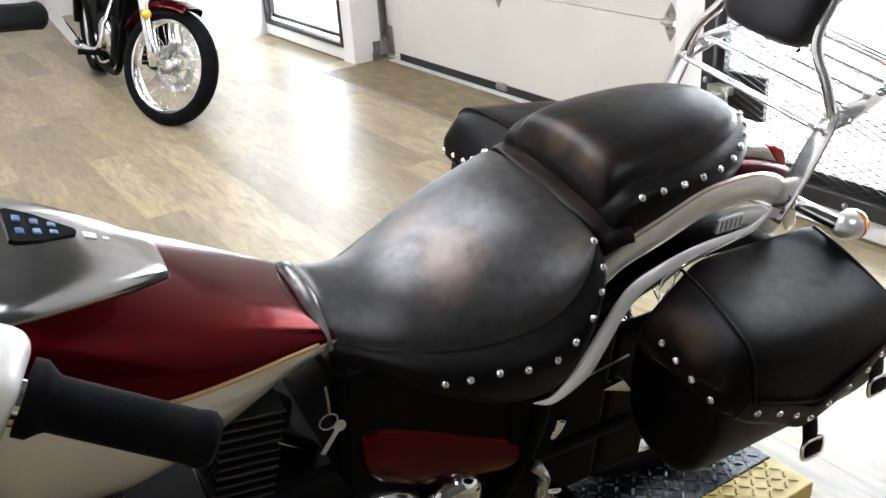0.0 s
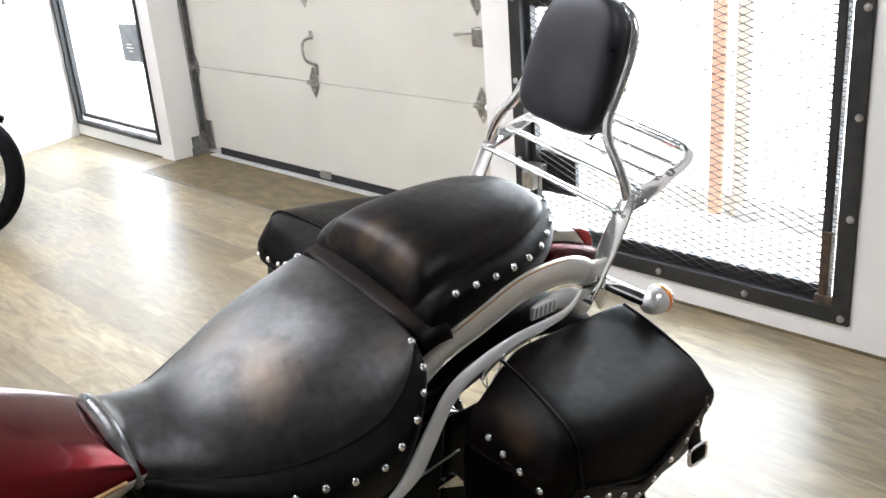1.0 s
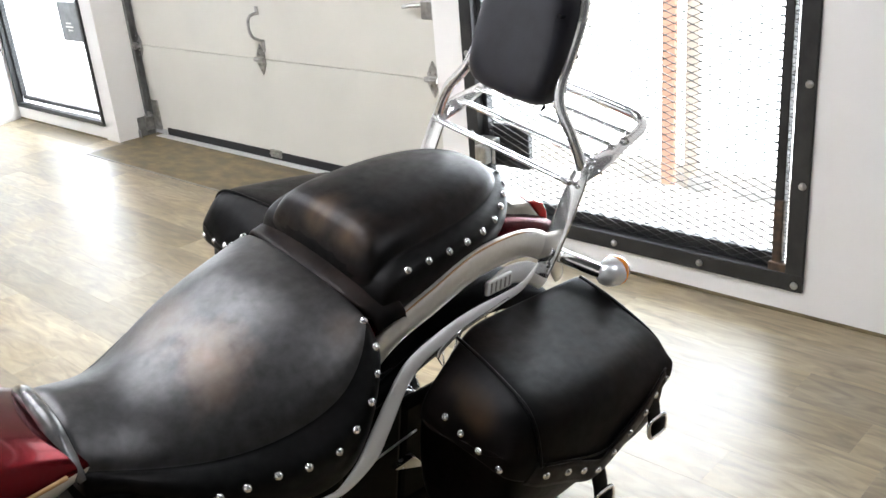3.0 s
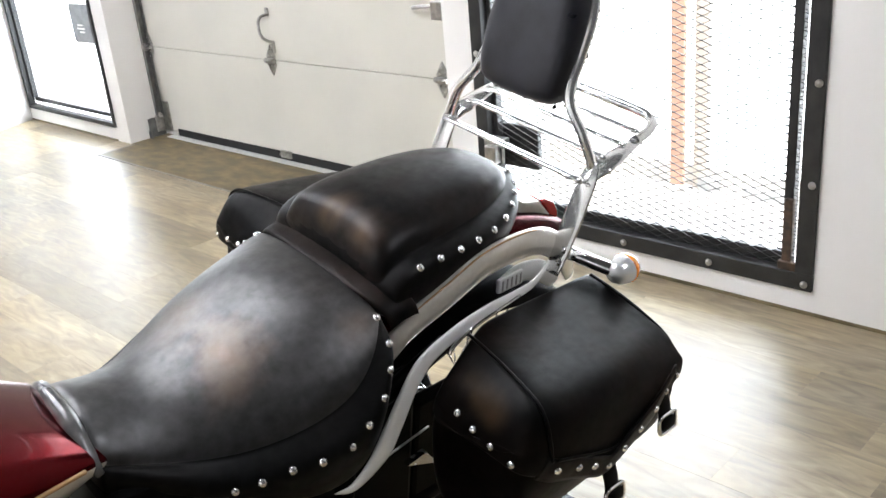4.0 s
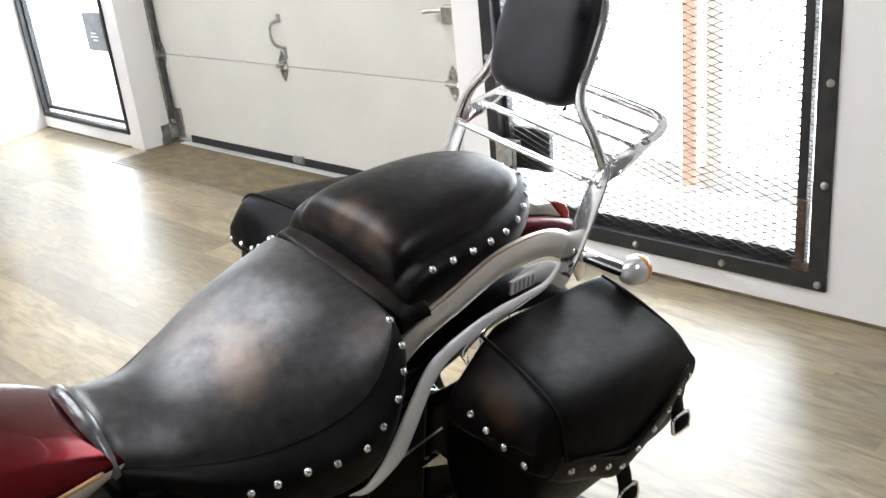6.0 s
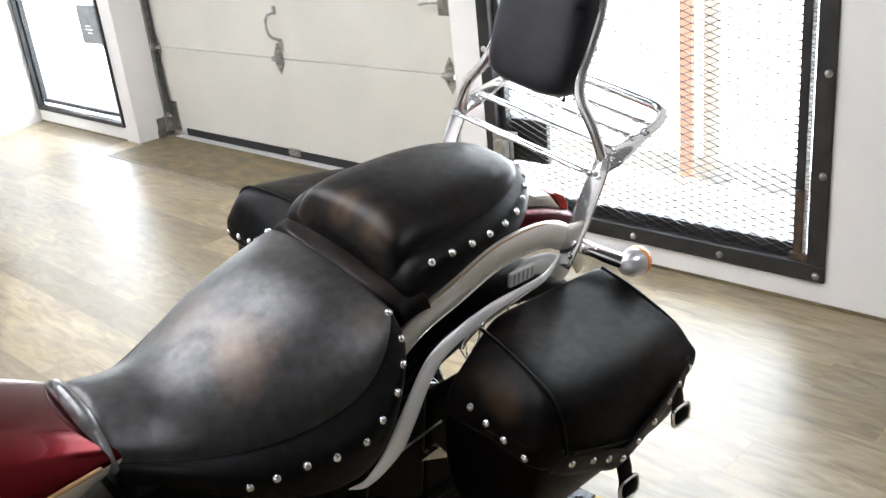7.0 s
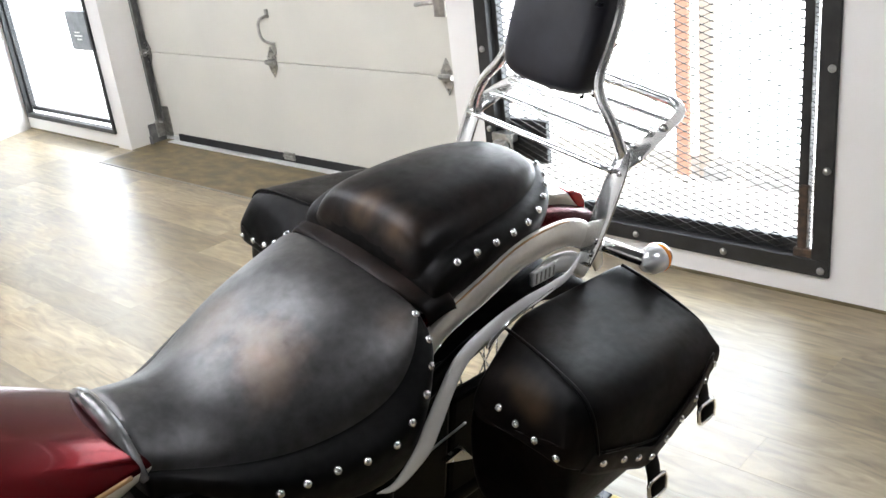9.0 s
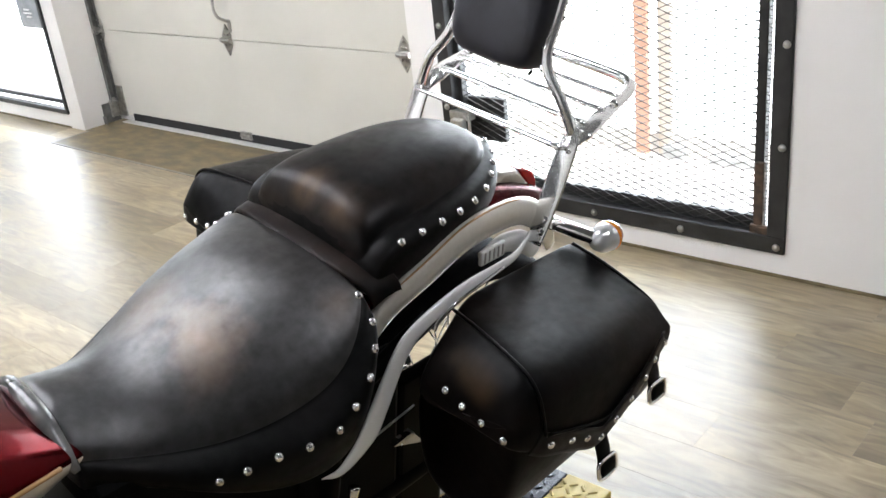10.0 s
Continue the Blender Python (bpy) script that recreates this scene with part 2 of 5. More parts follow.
MESH_STEEL = surface("mesh_steel", (0.03, 0.03, 0.03), 0.55, 0.4, (0.06, 0.058, 0.055), 30)
BOX_STEEL = surface("grey_lock_plate", (0.20, 0.21, 0.22), 0.5, 0.3, (0.27, 0.28, 0.29), 25, bump=0.1)
TRACK_STEEL = surface("dull_track_steel", (0.12, 0.12, 0.118), 0.5, 0.3, (0.21, 0.21, 0.20), 20, bump=0.15)
SEAL = surface("rubber_seal", (0.01, 0.01, 0.011), 0.6)
BARE_FLOOR = surface("worn_brown_boards", (0.095, 0.072, 0.034), 0.55, colour2=(0.235, 0.185, 0.100), scale=8, detail=9, stretch=(1, 2, 1), bump=0.2, bump_scale=40, rough_var=0.1)
EDGE_TRIM = surface("grey_edge_strip", (0.19, 0.175, 0.15), 0.5, colour2=(0.26, 0.24, 0.21), scale=20)
PLANK = plank_material()
UNDERLAY = surface("dark_joint", (0.20, 0.16, 0.11), 0.6, colour2=(0.16, 0.13, 0.09))
DIAMOND_BLACK = surface("black_diamond_plate", (0.022, 0.025, 0.032), 0.24, 0.4, (0.05, 0.052, 0.06), 25, bump=0.15, rough_var=0.1)
DIAMOND_YELLOW = surface("worn_yellow_paint", (0.64, 0.50, 0.15), 0.45, 0.0, (0.52, 0.40, 0.12), 18, bump=0.2, rough_var=0.12)
CONCRETE = surface("light_concrete", (0.42, 0.41, 0.40), 0.8, colour2=(0.50, 0.49, 0.47), scale=4, bump=0.3, bump_scale=60)
ORANGE_POST = surface("orange_column_paint", (0.32, 0.170, 0.122), 0.6, colour2=(0.30, 0.158, 0.112), scale=8, bump=0.2)
PIPE_PAINT = surface("beige_pipe_paint", (0.33, 0.30, 0.265), 0.6, colour2=(0.29, 0.265, 0.235), scale=6, bump=0.2)
UNSEEN_WALL_GREY = surface("dimming_wall_grey", (0.055, 0.055, 0.058), 0.6, colour2=(0.07, 0.07, 0.07), scale=2.5, bump=0.2, bump_scale=90)
# unseen ceiling's tone, darkened to keep black surfaces from reflecting it
CEILING_GREY = surface("dimming_ceiling_grey", (0.12, 0.12, 0.12), 0.7, colour2=(0.10, 0.10, 0.10), scale=3)
# added glow that stands in for the sunlit wall across the passage
OUTSIDE_GLOW = glow("outside_wall_glow", (0.94, 0.975, 1.0), 1.3)
TUBE_LIGHT = glow("fluorescent_diffuser", (0.945, 0.96, 1.03), 11.0)

# ---- builders ----
def finish(bm, smooth=True):
    bmesh.ops.recalc_face_normals(bm, faces=bm.faces)
    for f in bm.faces:
        f.smooth = smooth
    return bm


def mesh_of(name, bm, mat):
    me = bpy.data.meshes.new(name)
    bm.to_mesh(me)
    bm.free()
    for m in (mat if isinstance(mat, (list, tuple)) else (mat,)):
        me.materials.append(m)
    return me


def part(name, bm, mat, parent=None, label="", sub=0, edges=None, at=None):
    """One bmesh as one object, under a thing or under a part."""
    ob = new(name, mesh_of(name, bm, mat))
    if parent is not None:
        ob.parent = parent
    if at is not None:
        ob.matrix_basis = at
    if sub:
        mod = ob.modifiers.new("round", "SUBSURF")
        mod.levels = mod.render_levels = sub
    if edges:
        mod = ob.modifiers.new("edges", "BEVEL")
        mod.width, mod.segments, mod.limit_method, mod.harden_normals = edges, 3, "ANGLE", False
    if label:
        ob["label"] = label
    return ob


def thing(name, label, category, group="", kind="", at=None):
    ob = new(name)
    ob.empty_display_size = 0.1
    if at is not None:
        ob.matrix_basis = at
    return tagged(ob, label, category, group, kind)


def box(bm, lo, hi, bevel=0.0, segments=2, m=None):
    """A box between two corners, its edges rounded."""
    size = [max(h - l, 1e-4) for l, h in zip(lo, hi)]
    mid = [(h + l) / 2 for l, h in zip(lo, hi)]
    made = bmesh.ops.create_cube(bm, size=1.0)["verts"]
    bmesh.ops.scale(bm, vec=size, verts=made)
    if bevel:
        edges = list({e for v in made for e in v.link_edges})
        got = bmesh.ops.bevel(bm, geom=edges, offset=bevel, segments=segments, profile=0.5, affect="EDGES")
        made = list({v for f in got["faces"] for v in f.verts} | {v for v in made if v.is_valid})
    bmesh.ops.translate(bm, vec=mid, verts=made)
    if m is not None:
        bmesh.ops.transform(bm, matrix=m, verts=made)
    return bm


def boxed(*boxes, bevel=0.0, segments=2):
    bm = bmesh.new()
    for lo, hi in boxes:
        box(bm, lo, hi, bevel, segments)
    return finish(bm, False)


def loft(bm, rings, closed=True, caps=True):
    """Skin through rings of equally many points."""
    rows = [[bm.verts.new(p) for p in ring] for ring in rings]
    n = len(rows[0])
    for a, b in zip(rows, rows[1:]):
        for i in range(n if closed else n - 1):
            j = (i + 1) % n
            bm.faces.new((a[i], a[j], b[j], b[i]))
    if caps:
        bm.faces.new(rows[0][::-1])
        bm.faces.new(rows[-1])
    return rows


def smooth_path(points, steps=6):
    """A Catmull-Rom line through the points."""
    p = [Vector(q) for q in points]
    p = [2 * p[0] - p[1], *p, 2 * p[-1] - p[-2]]
    out = []
    for a, b, c, d in zip(p, p[1:], p[2:], p[3:]):
        for k in range(steps):
            t = k / steps
            out.append(0.5 * (2 * b + (c - a) * t + (2 * a - 5 * b + 4 * c - d) * t * t + (3 * b - a - 3 * c + d) * t ** 3))
    return out + [p[-2]]


def tube(bm, points, radius, segments=10, steps=6, flat=None):
    """A round (or, with flat=(wide, high), oval) bar along a smooth line. radius may be a list along the line."""
    line = smooth_path(points, steps) if steps > 1 else [Vector(q) for q in points]
    rings, side = [], None
    for i, p in enumerate(line):
        ahead = (line[min(i + 1, len(line) - 1)] - line[max(i - 1, 0)]).normalized()
        if side is None:
            side = ahead.cross(Vector((0, 0, 1)))
            if side.length < 0.1:
                side = ahead.cross(Vector((0, 1, 0)))
        side = (side - ahead * side.dot(ahead)).normalized()
        up = side.cross(ahead)
        r = radius if not isinstance(radius, (list, tuple)) else float(np.interp(i / (len(line) - 1), np.linspace(0, 1, len(radius)), radius))
        w, h = (1, 1) if flat is None else flat
        rings.append([p + side * (math.cos(a) * r * w) + up * (math.sin(a) * r * h) for a in (2 * math.pi * k / segments for k in range(segments))])
    loft(bm, rings)
    return bm


def tubed(points, radius, **kw):
    return finish(tube(bmesh.new(), points, radius, **kw))


def spun(bm, profile, segments=24, m=None):
    """A turned body: profile of (radius, height) round z, then moved by m."""
    rings = []
    for k in range(segments):
        a = 2 * math.pi * k / segments
        rings.append([Vector((r * math.cos(a), r * math.sin(a), h)) for r, h in profile])
    verts = [[bm.verts.new(m @ p if m else p) for p in ring] for ring in rings]
    for k in range(segments):
        a, b = verts[k], verts[(k + 1) % segments]
        for i in range(len(profile) - 1):
            bm.faces.new((a[i], b[i], b[i + 1], a[i + 1]))
    bmesh.ops.remove_doubles(bm, verts=[v for row in verts for v in row], dist=1e-5)
    return bm


def turned(profile, segments=24, m=None):
    return finish(spun(bmesh.new(), profile, segments, m))


def facing(p, normal):
    """A pose at p whose z runs along normal."""
    return Matrix.Translation(p) @ Vector(normal).to_track_quat("Z", "Y").to_matrix().to_4x4()


DOME = [(0.0001, 0.0044), (0.0029, 0.0040), (0.0051, 0.0027), (0.0061, 0.0008), (0.0063, -0.001), (0.0001, -0.001)]
STUD_MESH = mesh_of("stud", turned(DOME, 14), POLISHED)
BOLT_MESH = mesh_of("bolt", turned([(0.0001, 0.010), (0.007, 0.009), (0.011, 0.005), (0.012, 0.0), (0.0001, -0.002)], 12), STEEL)


def piece(name, me, parent, m):
    ob = new(name, me)
    ob.parent = parent
    ob.matrix_basis = m
    return ob

# ---- the room ----
NORTH, RECESS, HIGH = 0.0, 0.241, 3.1
WEST, EAST, SOUTH = -3.6, 7.2, -6.2


def wall(name, *boxes, mat=WALL_PAINT, label="smooth white painted interior wall"):
    ob = part(name, boxed(*boxes), mat)
    return tagged(ob, label, "wall", kind="structure")


T = 0.24
wall("wall_north",
     ((WEST, 0, 0), (-1.30, T, HIGH)),
     ((-1.30, 0, 0), (-0.15, T, 0.10)), ((-1.30, 0, 2.15), (-0.15, T, HIGH)),
     ((-0.15, 0, 0), (0.0, T + 0.16, HIGH)),
     ((0.0, 0, 2.35), (2.645, T + 0.16, HIGH)),
     ((2.645, 0, 0), (2.81, T + 0.16, HIGH)),
     ((2.81, 0, 0), (4.10, T, 0.10)), ((2.81, 0, 2.15), (4.10, T, HIGH)),
     ((4.10, 0, 0), (EAST, T, HIGH)), label="white painted wall with doorways and scuffed base")
# unseen wall, nearly black so leather and paint reflect little
wall("wall_east", ((EAST, SOUTH, 0), (EAST + 0.2, T, HIGH)), mat=UNSEEN_WALL_GREY, label="unseen dark grey wall that keeps reflections dim")
# unseen too; kept white so pillion and chrome have something bright to reflect
wall("wall_south", ((WEST, SOUTH - 0.2, 0), (EAST, SOUTH, HIGH)))
wall("wall_west", ((WEST - 0.2, SOUTH, 0), (WEST, T, HIGH)))
wing = bmesh.new()
box(wing, (-0.12, -0.68, 0), (0.0, 0.03, HIGH), m=pose(-1.335, 0, 0, 0, 0, 22))
tagged(part("wall_return", finish(wing, False), WALL_PAINT), "short white return wall beside the narrow gate", "wall", kind="structure")
tagged(part("ceiling", boxed(((WEST, SOUTH, HIGH), (EAST, T + 0.16, HIGH + 0.15))), CEILING_GREY), "unseen flat ceiling, grey to dim reflections", "ceiling", kind="structure")

floor = part("floor", boxed(((WEST, SOUTH, -0.16), (EAST, 0.0, -0.006)), ((-0.0, 0.0, -0.16), (2.645, 0.62, -0.006))), UNDERLAY)
tagged(floor, "glossy oak-look vinyl plank floor in brown and grey", "floor", kind="structure")
mat_strip = part("threshold_boards", boxed(((0.002, -0.001, -0.004), (2.643, 0.40, 0.003)), ((0.050, -0.222, -0.004), (2.643, -0.0012, 0.003))), BARE_FLOOR)
tagged(mat_strip, "worn bare brown floor strip before the garage door", "floor strip", kind="structure")
tagged(part("trim_floor_edge", boxed(((0.030, -0.236, -0.004), (0.0495, -0.001, 0.004)), ((0.0497, -0.236, -0.004), (2.643, -0.2225, 0.004)), bevel=0.0015), EDGE_TRIM), "grey edge strip where the planks end", "trim", kind="structure")

tagged(part("trim_wall_foot", boxed(((-1.33, -0.006, 0.0), (-0.15, -0.0005, 0.011)), ((2.645, -0.006, 0.0), (EAST, -0.0005, 0.011)), bevel=0.0015), BARE_FLOOR), "thin dirty brown sealant line at the wall's foot", "trim", kind="structure")

# ---- garage door ----
door = thing("garage_door", "closed cream sectional garage door with steel hinges", "garage door", kind="structure")
DOOR_L, DOOR_R = -0.02, 2.44
for z0, z1 in ((0.035, 0.5325), (0.5355, 0.9865), (0.9895, 1.4415), (1.4445, 1.8965), (1.8995, 2.42)):
    part("door_section", boxed(((DOOR_L, RECESS, z0), (DOOR_R, RECESS + 0.045, z1)), bevel=0.004), DOOR_PAINT, door)
part("bottom_seal", boxed(((DOOR_L + 0.17, RECESS - 0.006, 0.008), (DOOR_R, RECESS + 0.04, 0.052)), bevel=0.004), SEAL, door, "black rubber bottom seal")
# added filler stops light leaking under the door's left end
part("gap_filler", boxed(((DOOR_L, RECESS - 0.004, 0.008), (DOOR_L + 0.168, RECESS + 0.04, 0.034)), bevel=0.003), DULL_ALUMINIUM, door, "dull metal strip filling the gap under the door")
part("threshold_plate", boxed(((DOOR_L + 0.1, RECESS - 0.048, 0.003), (DOOR_R, RECESS + 0.0, 0.0075)), bevel=0.002), DULL_ALUMINIUM, door, "bright aluminium threshold strip")


def hinge_mesh():
    """A strap hinge: two pointed leaves, a knuckle, and bolt heads."""
    bm = bmesh.new()
    for s in (1, -1):
        outline = [(-0.030, 0.004), (0.030, 0.004), (0.034, 0.022), (0.012, 0.060), (0.0, 0.078), (-0.012, 0.060), (-0.034, 0.022)]
        face = bm.faces.new([bm.verts.new((x, 0, s * z)) for x, z in outline])
        got = bmesh.ops.extrude_face_region(bm, geom=[face])["geom"]
        bmesh.ops.translate(bm, vec=(0, -0.006, 0), verts=[g for g in got if isinstance(g, bmesh.types.BMVert)])
        for x, z in ((-0.014, 0.026), (0.014, 0.026), (0.0, 0.055)):
            spun(bm, [(0.0001, 0.010), (0.005, 0.009), (0.006, 0.004), (0.006, 0)], 8, facing((x, -0.004, s * z), (0, -1, 0)))
    tube(bm, [(-0.036, -0.014, 0), (0.036, -0.014, 0)], 0.013, 8, 1)
    box(bm, (-0.028, -0.024, -0.012), (0.028, 0, 0.012), 0.003)
    return mesh_of("hinge", finish(bm, False), STEEL)


HINGE = hinge_mesh()
for z in (0.534, 0.988, 1.443):
    for x in (0.012, 1.197, 2.392):
        piece("hinge", HINGE, door, pose(x, RECESS - 0.001, z))
for x in (0.055, 2.385):
    part("corner_bracket", boxed(((x - 0.05, RECESS - 0.008, 0.03), (x + 0.035, RECESS, 0.21)), ((x - 0.05, RECESS - 0.06, 0.03), (x - 0.04, RECESS, 0.13)), bevel=0.002), STEEL, door)
part("bottom_hinge", boxed(((1.165, RECESS - 0.016, 0.022), (1.250, RECESS - 0.001, 0.062)), ((1.165, RECESS - 0.022, 0.036), (1.250, RECESS - 0.010, 0.048)), bevel=0.003), STEEL, door)
bm = tube(bmesh.new(), [(1.221, RECESS - 0.004, 0.767), (1.198, RECESS - 0.040, 0.750), (1.194, RECESS - 0.050, 0.702), (1.208, RECESS - 0.045, 0.654), (1.236, RECESS - 0.010, 0.627)], 0.0075, 8)
box(bm, (1.204, RECESS - 0.010, 0.754), (1.232, RECESS - 0.001, 0.797), 0.006)
box(bm, (1.222, RECESS - 0.010, 0.572), (1.246, RECESS - 0.001, 0.637), 0.006)
part("lift_handle", finish(bm), STEEL, door, "dull steel lift handle")
bm = box(bmesh.new(), (2.395, RECESS - 0.05, 0.79), (2.46, RECESS - 0.001, 0.865), 0.004)
tube(bm, [(2.41, RECESS - 0.03, 0.845), (2.34, RECESS - 0.04, 0.842), (2.29, RECESS - 0.045, 0.836)], 0.009, 8)
part("slide_latch", finish(bm, False), STEEL, door, "steel slide latch with dark grip")

track = thing("garage_track", "dull steel roller track beside the garage door", "door track", group="garage tracks", kind="structure")
part("rail", boxed(((0.002, RECESS - 0.045, 0.12), (0.006, RECESS - 0.013, 2.3)), ((0.002, RECESS - 0.050, 0.12), (0.026, RECESS - 0.046, 2.3)), ((0.002, RECESS - 0.012, 0.12), (0.026, RECESS - 0.008, 2.3))), TRACK_STEEL, track)
part("angle_bracket", boxed(((0.0025, RECESS - 0.11, 0.004), (0.007, RECESS - 0.004, 0.119)), ((0.003, RECESS - 0.118, 0.004), (0.040, RECESS - 0.112, 0.05)), bevel=0.002), TRACK_STEEL, track)
for z in (0.12, 0.534, 0.988, 1.443):
    bm = tube(bmesh.new(), [(-0.001, RECESS - 0.030, z), (0.05, RECESS - 0.03, z)], 0.008, 8, 1)
    tube(bm, [(0.0, RECESS - 0.030, z), (0.016, RECESS - 0.030, z)], 0.023, 12, 1)
    part("roller", finish(bm), STEEL, track)
copy_thing(track, pose(2.50, 0, 0))

# ---- security gates ----
def expanded_mesh(x0, x1, z0, z1, y, long=0.062, short=0.0245, w=0.0016):
    """Expanded steel: thin zigzag strands, joined by wider knots where they meet."""
    verts, faces = [], []
    rows, cols = int((z1 - z0) / (short / 2)), int((x1 - x0) / (long / 2))

    def bar(a, b, h):
        k = len(verts)
        for p in (a, b):
            for ey, ez in ((-h * 0.8, -h / 2), (h * 0.8, -h / 2), (h * 0.8, h / 2), (-h * 0.8, h / 2)):
                verts.append((p[0], y + ey, p[1] + ez))
        faces.extend([(k + i, k + (i + 1) % 4, k + 4 + (i + 1) % 4, k + 4 + i) for i in range(4)] + [(k + 3, k + 2, k + 1, k), (k + 4, k + 5, k + 6, k + 7)])

    for r in range(rows):
        points = [(x0 + c * long / 2, min(z0 + (r + (c + r) % 2) * short / 2, z1)) for c in range(cols + 1)]
        for a, b in zip(points, points[1:]):
            bar(a, b, w)
        for c, p in enumerate(points):
            if (c + r) % 2:
                bar((p[0] - 0.0055, p[1]), (p[0] + 0.0055, p[1]), w * 1.7)
    me = bpy.data.meshes.new("mesh_panel")
    me.from_pydata(verts, [], faces)
    me.materials.append(MESH_STEEL)
    return me


def gate(name, x0, x1, z0, z1, label, bolts, f=0.055, a=0.045, gap=0.014, low=-0.004, wire=0.0024, stile=None):
    g = thing(name, label, "security gate", kind="structure")
    d = 0.012
    for nm, lo, hi in (("bottom_rail", (x0, -d, z0), (x1, 0.03, z0 + f)), ("top_rail", (x0, -d, z1 - f), (x1, 0.03, z1)),
                       ("frame_stile", (x0, -d, z0 + f), (x0 + f, 0.03, z1 - f)), ("frame_stile", (x1 - f, -d, z0 + f), (x1, 0.03, z1 - f))):
        part(nm, boxed((lo, hi), bevel=0.003), GATE_STEEL, g)
    lx0, lx1, lz0, lz1 = x0 + f + 0.003, x1 - f - gap, z0 + f + low, z1 - f - low
    for nm, lo, hi, mt in (("leaf_rail", (lx0, 0.032, lz0), (lx1, 0.055, lz0 + a), GATE_STEEL), ("leaf_rail", (lx0, 0.032, lz1 - a), (lx1, 0.055, lz1), GATE_STEEL),
                           ("leaf_stile", (lx0, 0.02, lz0 + a), (lx0 + a * 0.45, 0.055, lz1 - a), GATE_STEEL), ("leaf_stile", (lx1 - (stile or a), 0.02, lz0 + a), (lx1, 0.055, lz1 - a), GATE_STEEL)):
        part(nm, boxed((lo, hi), bevel=0.003), mt, g)
    tagged(piece("mesh_panel", expanded_mesh(x0 + f - 0.01, x1 - f + 0.01, z0 + f - 0.01, z1 - f + 0.01, 0.027, w=wire), g, Matrix()), "dark expanded-steel mesh", kind="stuff")
    for x, z in bolts:
        piece("bolt", BOLT_MESH, g, facing((x, -d, z), (0, -1, 0)))
    return g, (lx0, lx1, lz0, lz1)


gate_wide, leaf = gate("security_gate", 2.79, 4.104, 0.08, 2.12, "dark steel security gate with expanded mesh, closed",
                       [(3.12, 0.105), (3.44, 0.105), (3.765, 0.105), (4.080, 0.102), (4.086, 0.42), (4.087, 0.72), (4.087, 1.02), (4.087, 1.32), (2.815, 0.42), (2.815, 0.72), (2.815, 1.02)], gap=0.029, stile=0.030)
lx0, lx1, lz0, lz1 = leaf
part("hinge_bar", boxed(((lx1 - 0.020, 0.000, lz0 + 0.02), (lx1 + 0.008, 0.019, 0.36)), bevel=0.003), RUSTY_STEEL, gate_wide, "rust-stained steel hinge bar")
part("corner_plate", boxed(((lx1 - 0.03, -0.006, lz0 - 0.03), (lx1 + 0.05, 0.012, lz0 + 0.03)), bevel=0.004), RUSTY_STEEL, gate_wide)
part("lock_plate", boxed(((lx0 + 0.0, 0.05, 0.285), (lx0 + 0.185, 0.075, 0.45)), bevel=0.004), GATE_STEEL, gate_wide, "black steel lock plate")
bm = box(bmesh.new(), (lx0 - 0.02, -0.02, 0.375), (lx0 + 0.075, 0.02, 0.410), 0.004)
box(bm, (lx0 + 0.0, -0.045, 0.315), (lx0 + 0.055, -0.01, 0.385), 0.006)
tube(bm, [(lx0 + 0.06, -0.03, 0.405), (lx0 + 0.085, -0.035, 0.385), (lx0 + 0.085, -0.035, 0.325)], 0.006, 8)
part("hasp", finish(bm, False), STEEL, gate_wide, "dull steel hasp and padlock")
part("upper_plate", boxed(((lx0 + 0.02, 0.05, 0.98), (lx0 + 0.14, 0.07, 1.22)), bevel=0.004), GATE_STEEL, gate_wide)
bm = box(bmesh.new(), (lx0 - 0.03, -0.022, 1.09), (lx0 + 0.06, 0.02, 1.13), 0.004)
tube(bm, [(lx0 + 0.045, -0.03, 1.12), (lx0 + 0.05, -0.03, 1.03)], 0.006, 8, 1)
part("slide_bolt", finish(bm, False), STEEL, gate_wide)

gate_narrow, leaf = gate("security_gate", -1.318, -0.135, 0.085, 2.12, "narrow dark steel security gate with expanded mesh, closed",
                         [], f=0.026, a=0.024, gap=0.018, low=0.018, wire=0.0012)
lx0, lx1, lz0, lz1 = leaf
part("lock_box", boxed(((lx1 - 0.20, -0.02, 0.585), (lx1 + 0.035, 0.02, 0.81)), bevel=0.005), BOX_STEEL, gate_narrow, "grey steel lock cover plate")
for k, (w0, w1) in enumerate(((0.03, 0.09), (0.02, 0.11), (0.045, 0.10))):
    part("print_bar", boxed(((lx1 - 0.15 + w0, -0.0235, 0.685 - 0.02 * k), (lx1 - 0.15 + w1, -0.0195, 0.694 - 0.02 * k))), WHITE_DIAL, gate_narrow, "pale worn printing")

# ---- outside ----
tagged(part("ground", boxed(((-400, 0.66, -0.35), (400, 800, -0.12)), ((-4, 0.20, -0.30), (EAST, 0.68, -0.12))), CONCRETE), "pale sunlit concrete yard", "ground", kind="structure")
# glowing sheet replaces the near wall, so the gate mesh washes out
tagged(part("backdrop", boxed(((-8.0, 1.24, -0.12), (EAST + 1.0, 1.44, 3.4))), OUTSIDE_GLOW), "glowing white sheet in place of the sunlit wall outside", "backdrop", kind="structure")
tagged(part("trim_plinth", boxed(((1.6, 1.205, -0.125), (4.6, 1.239, -0.02)), bevel=0.006), CONCRETE), "low pale concrete plinth across the passage", "trim", kind="structure")
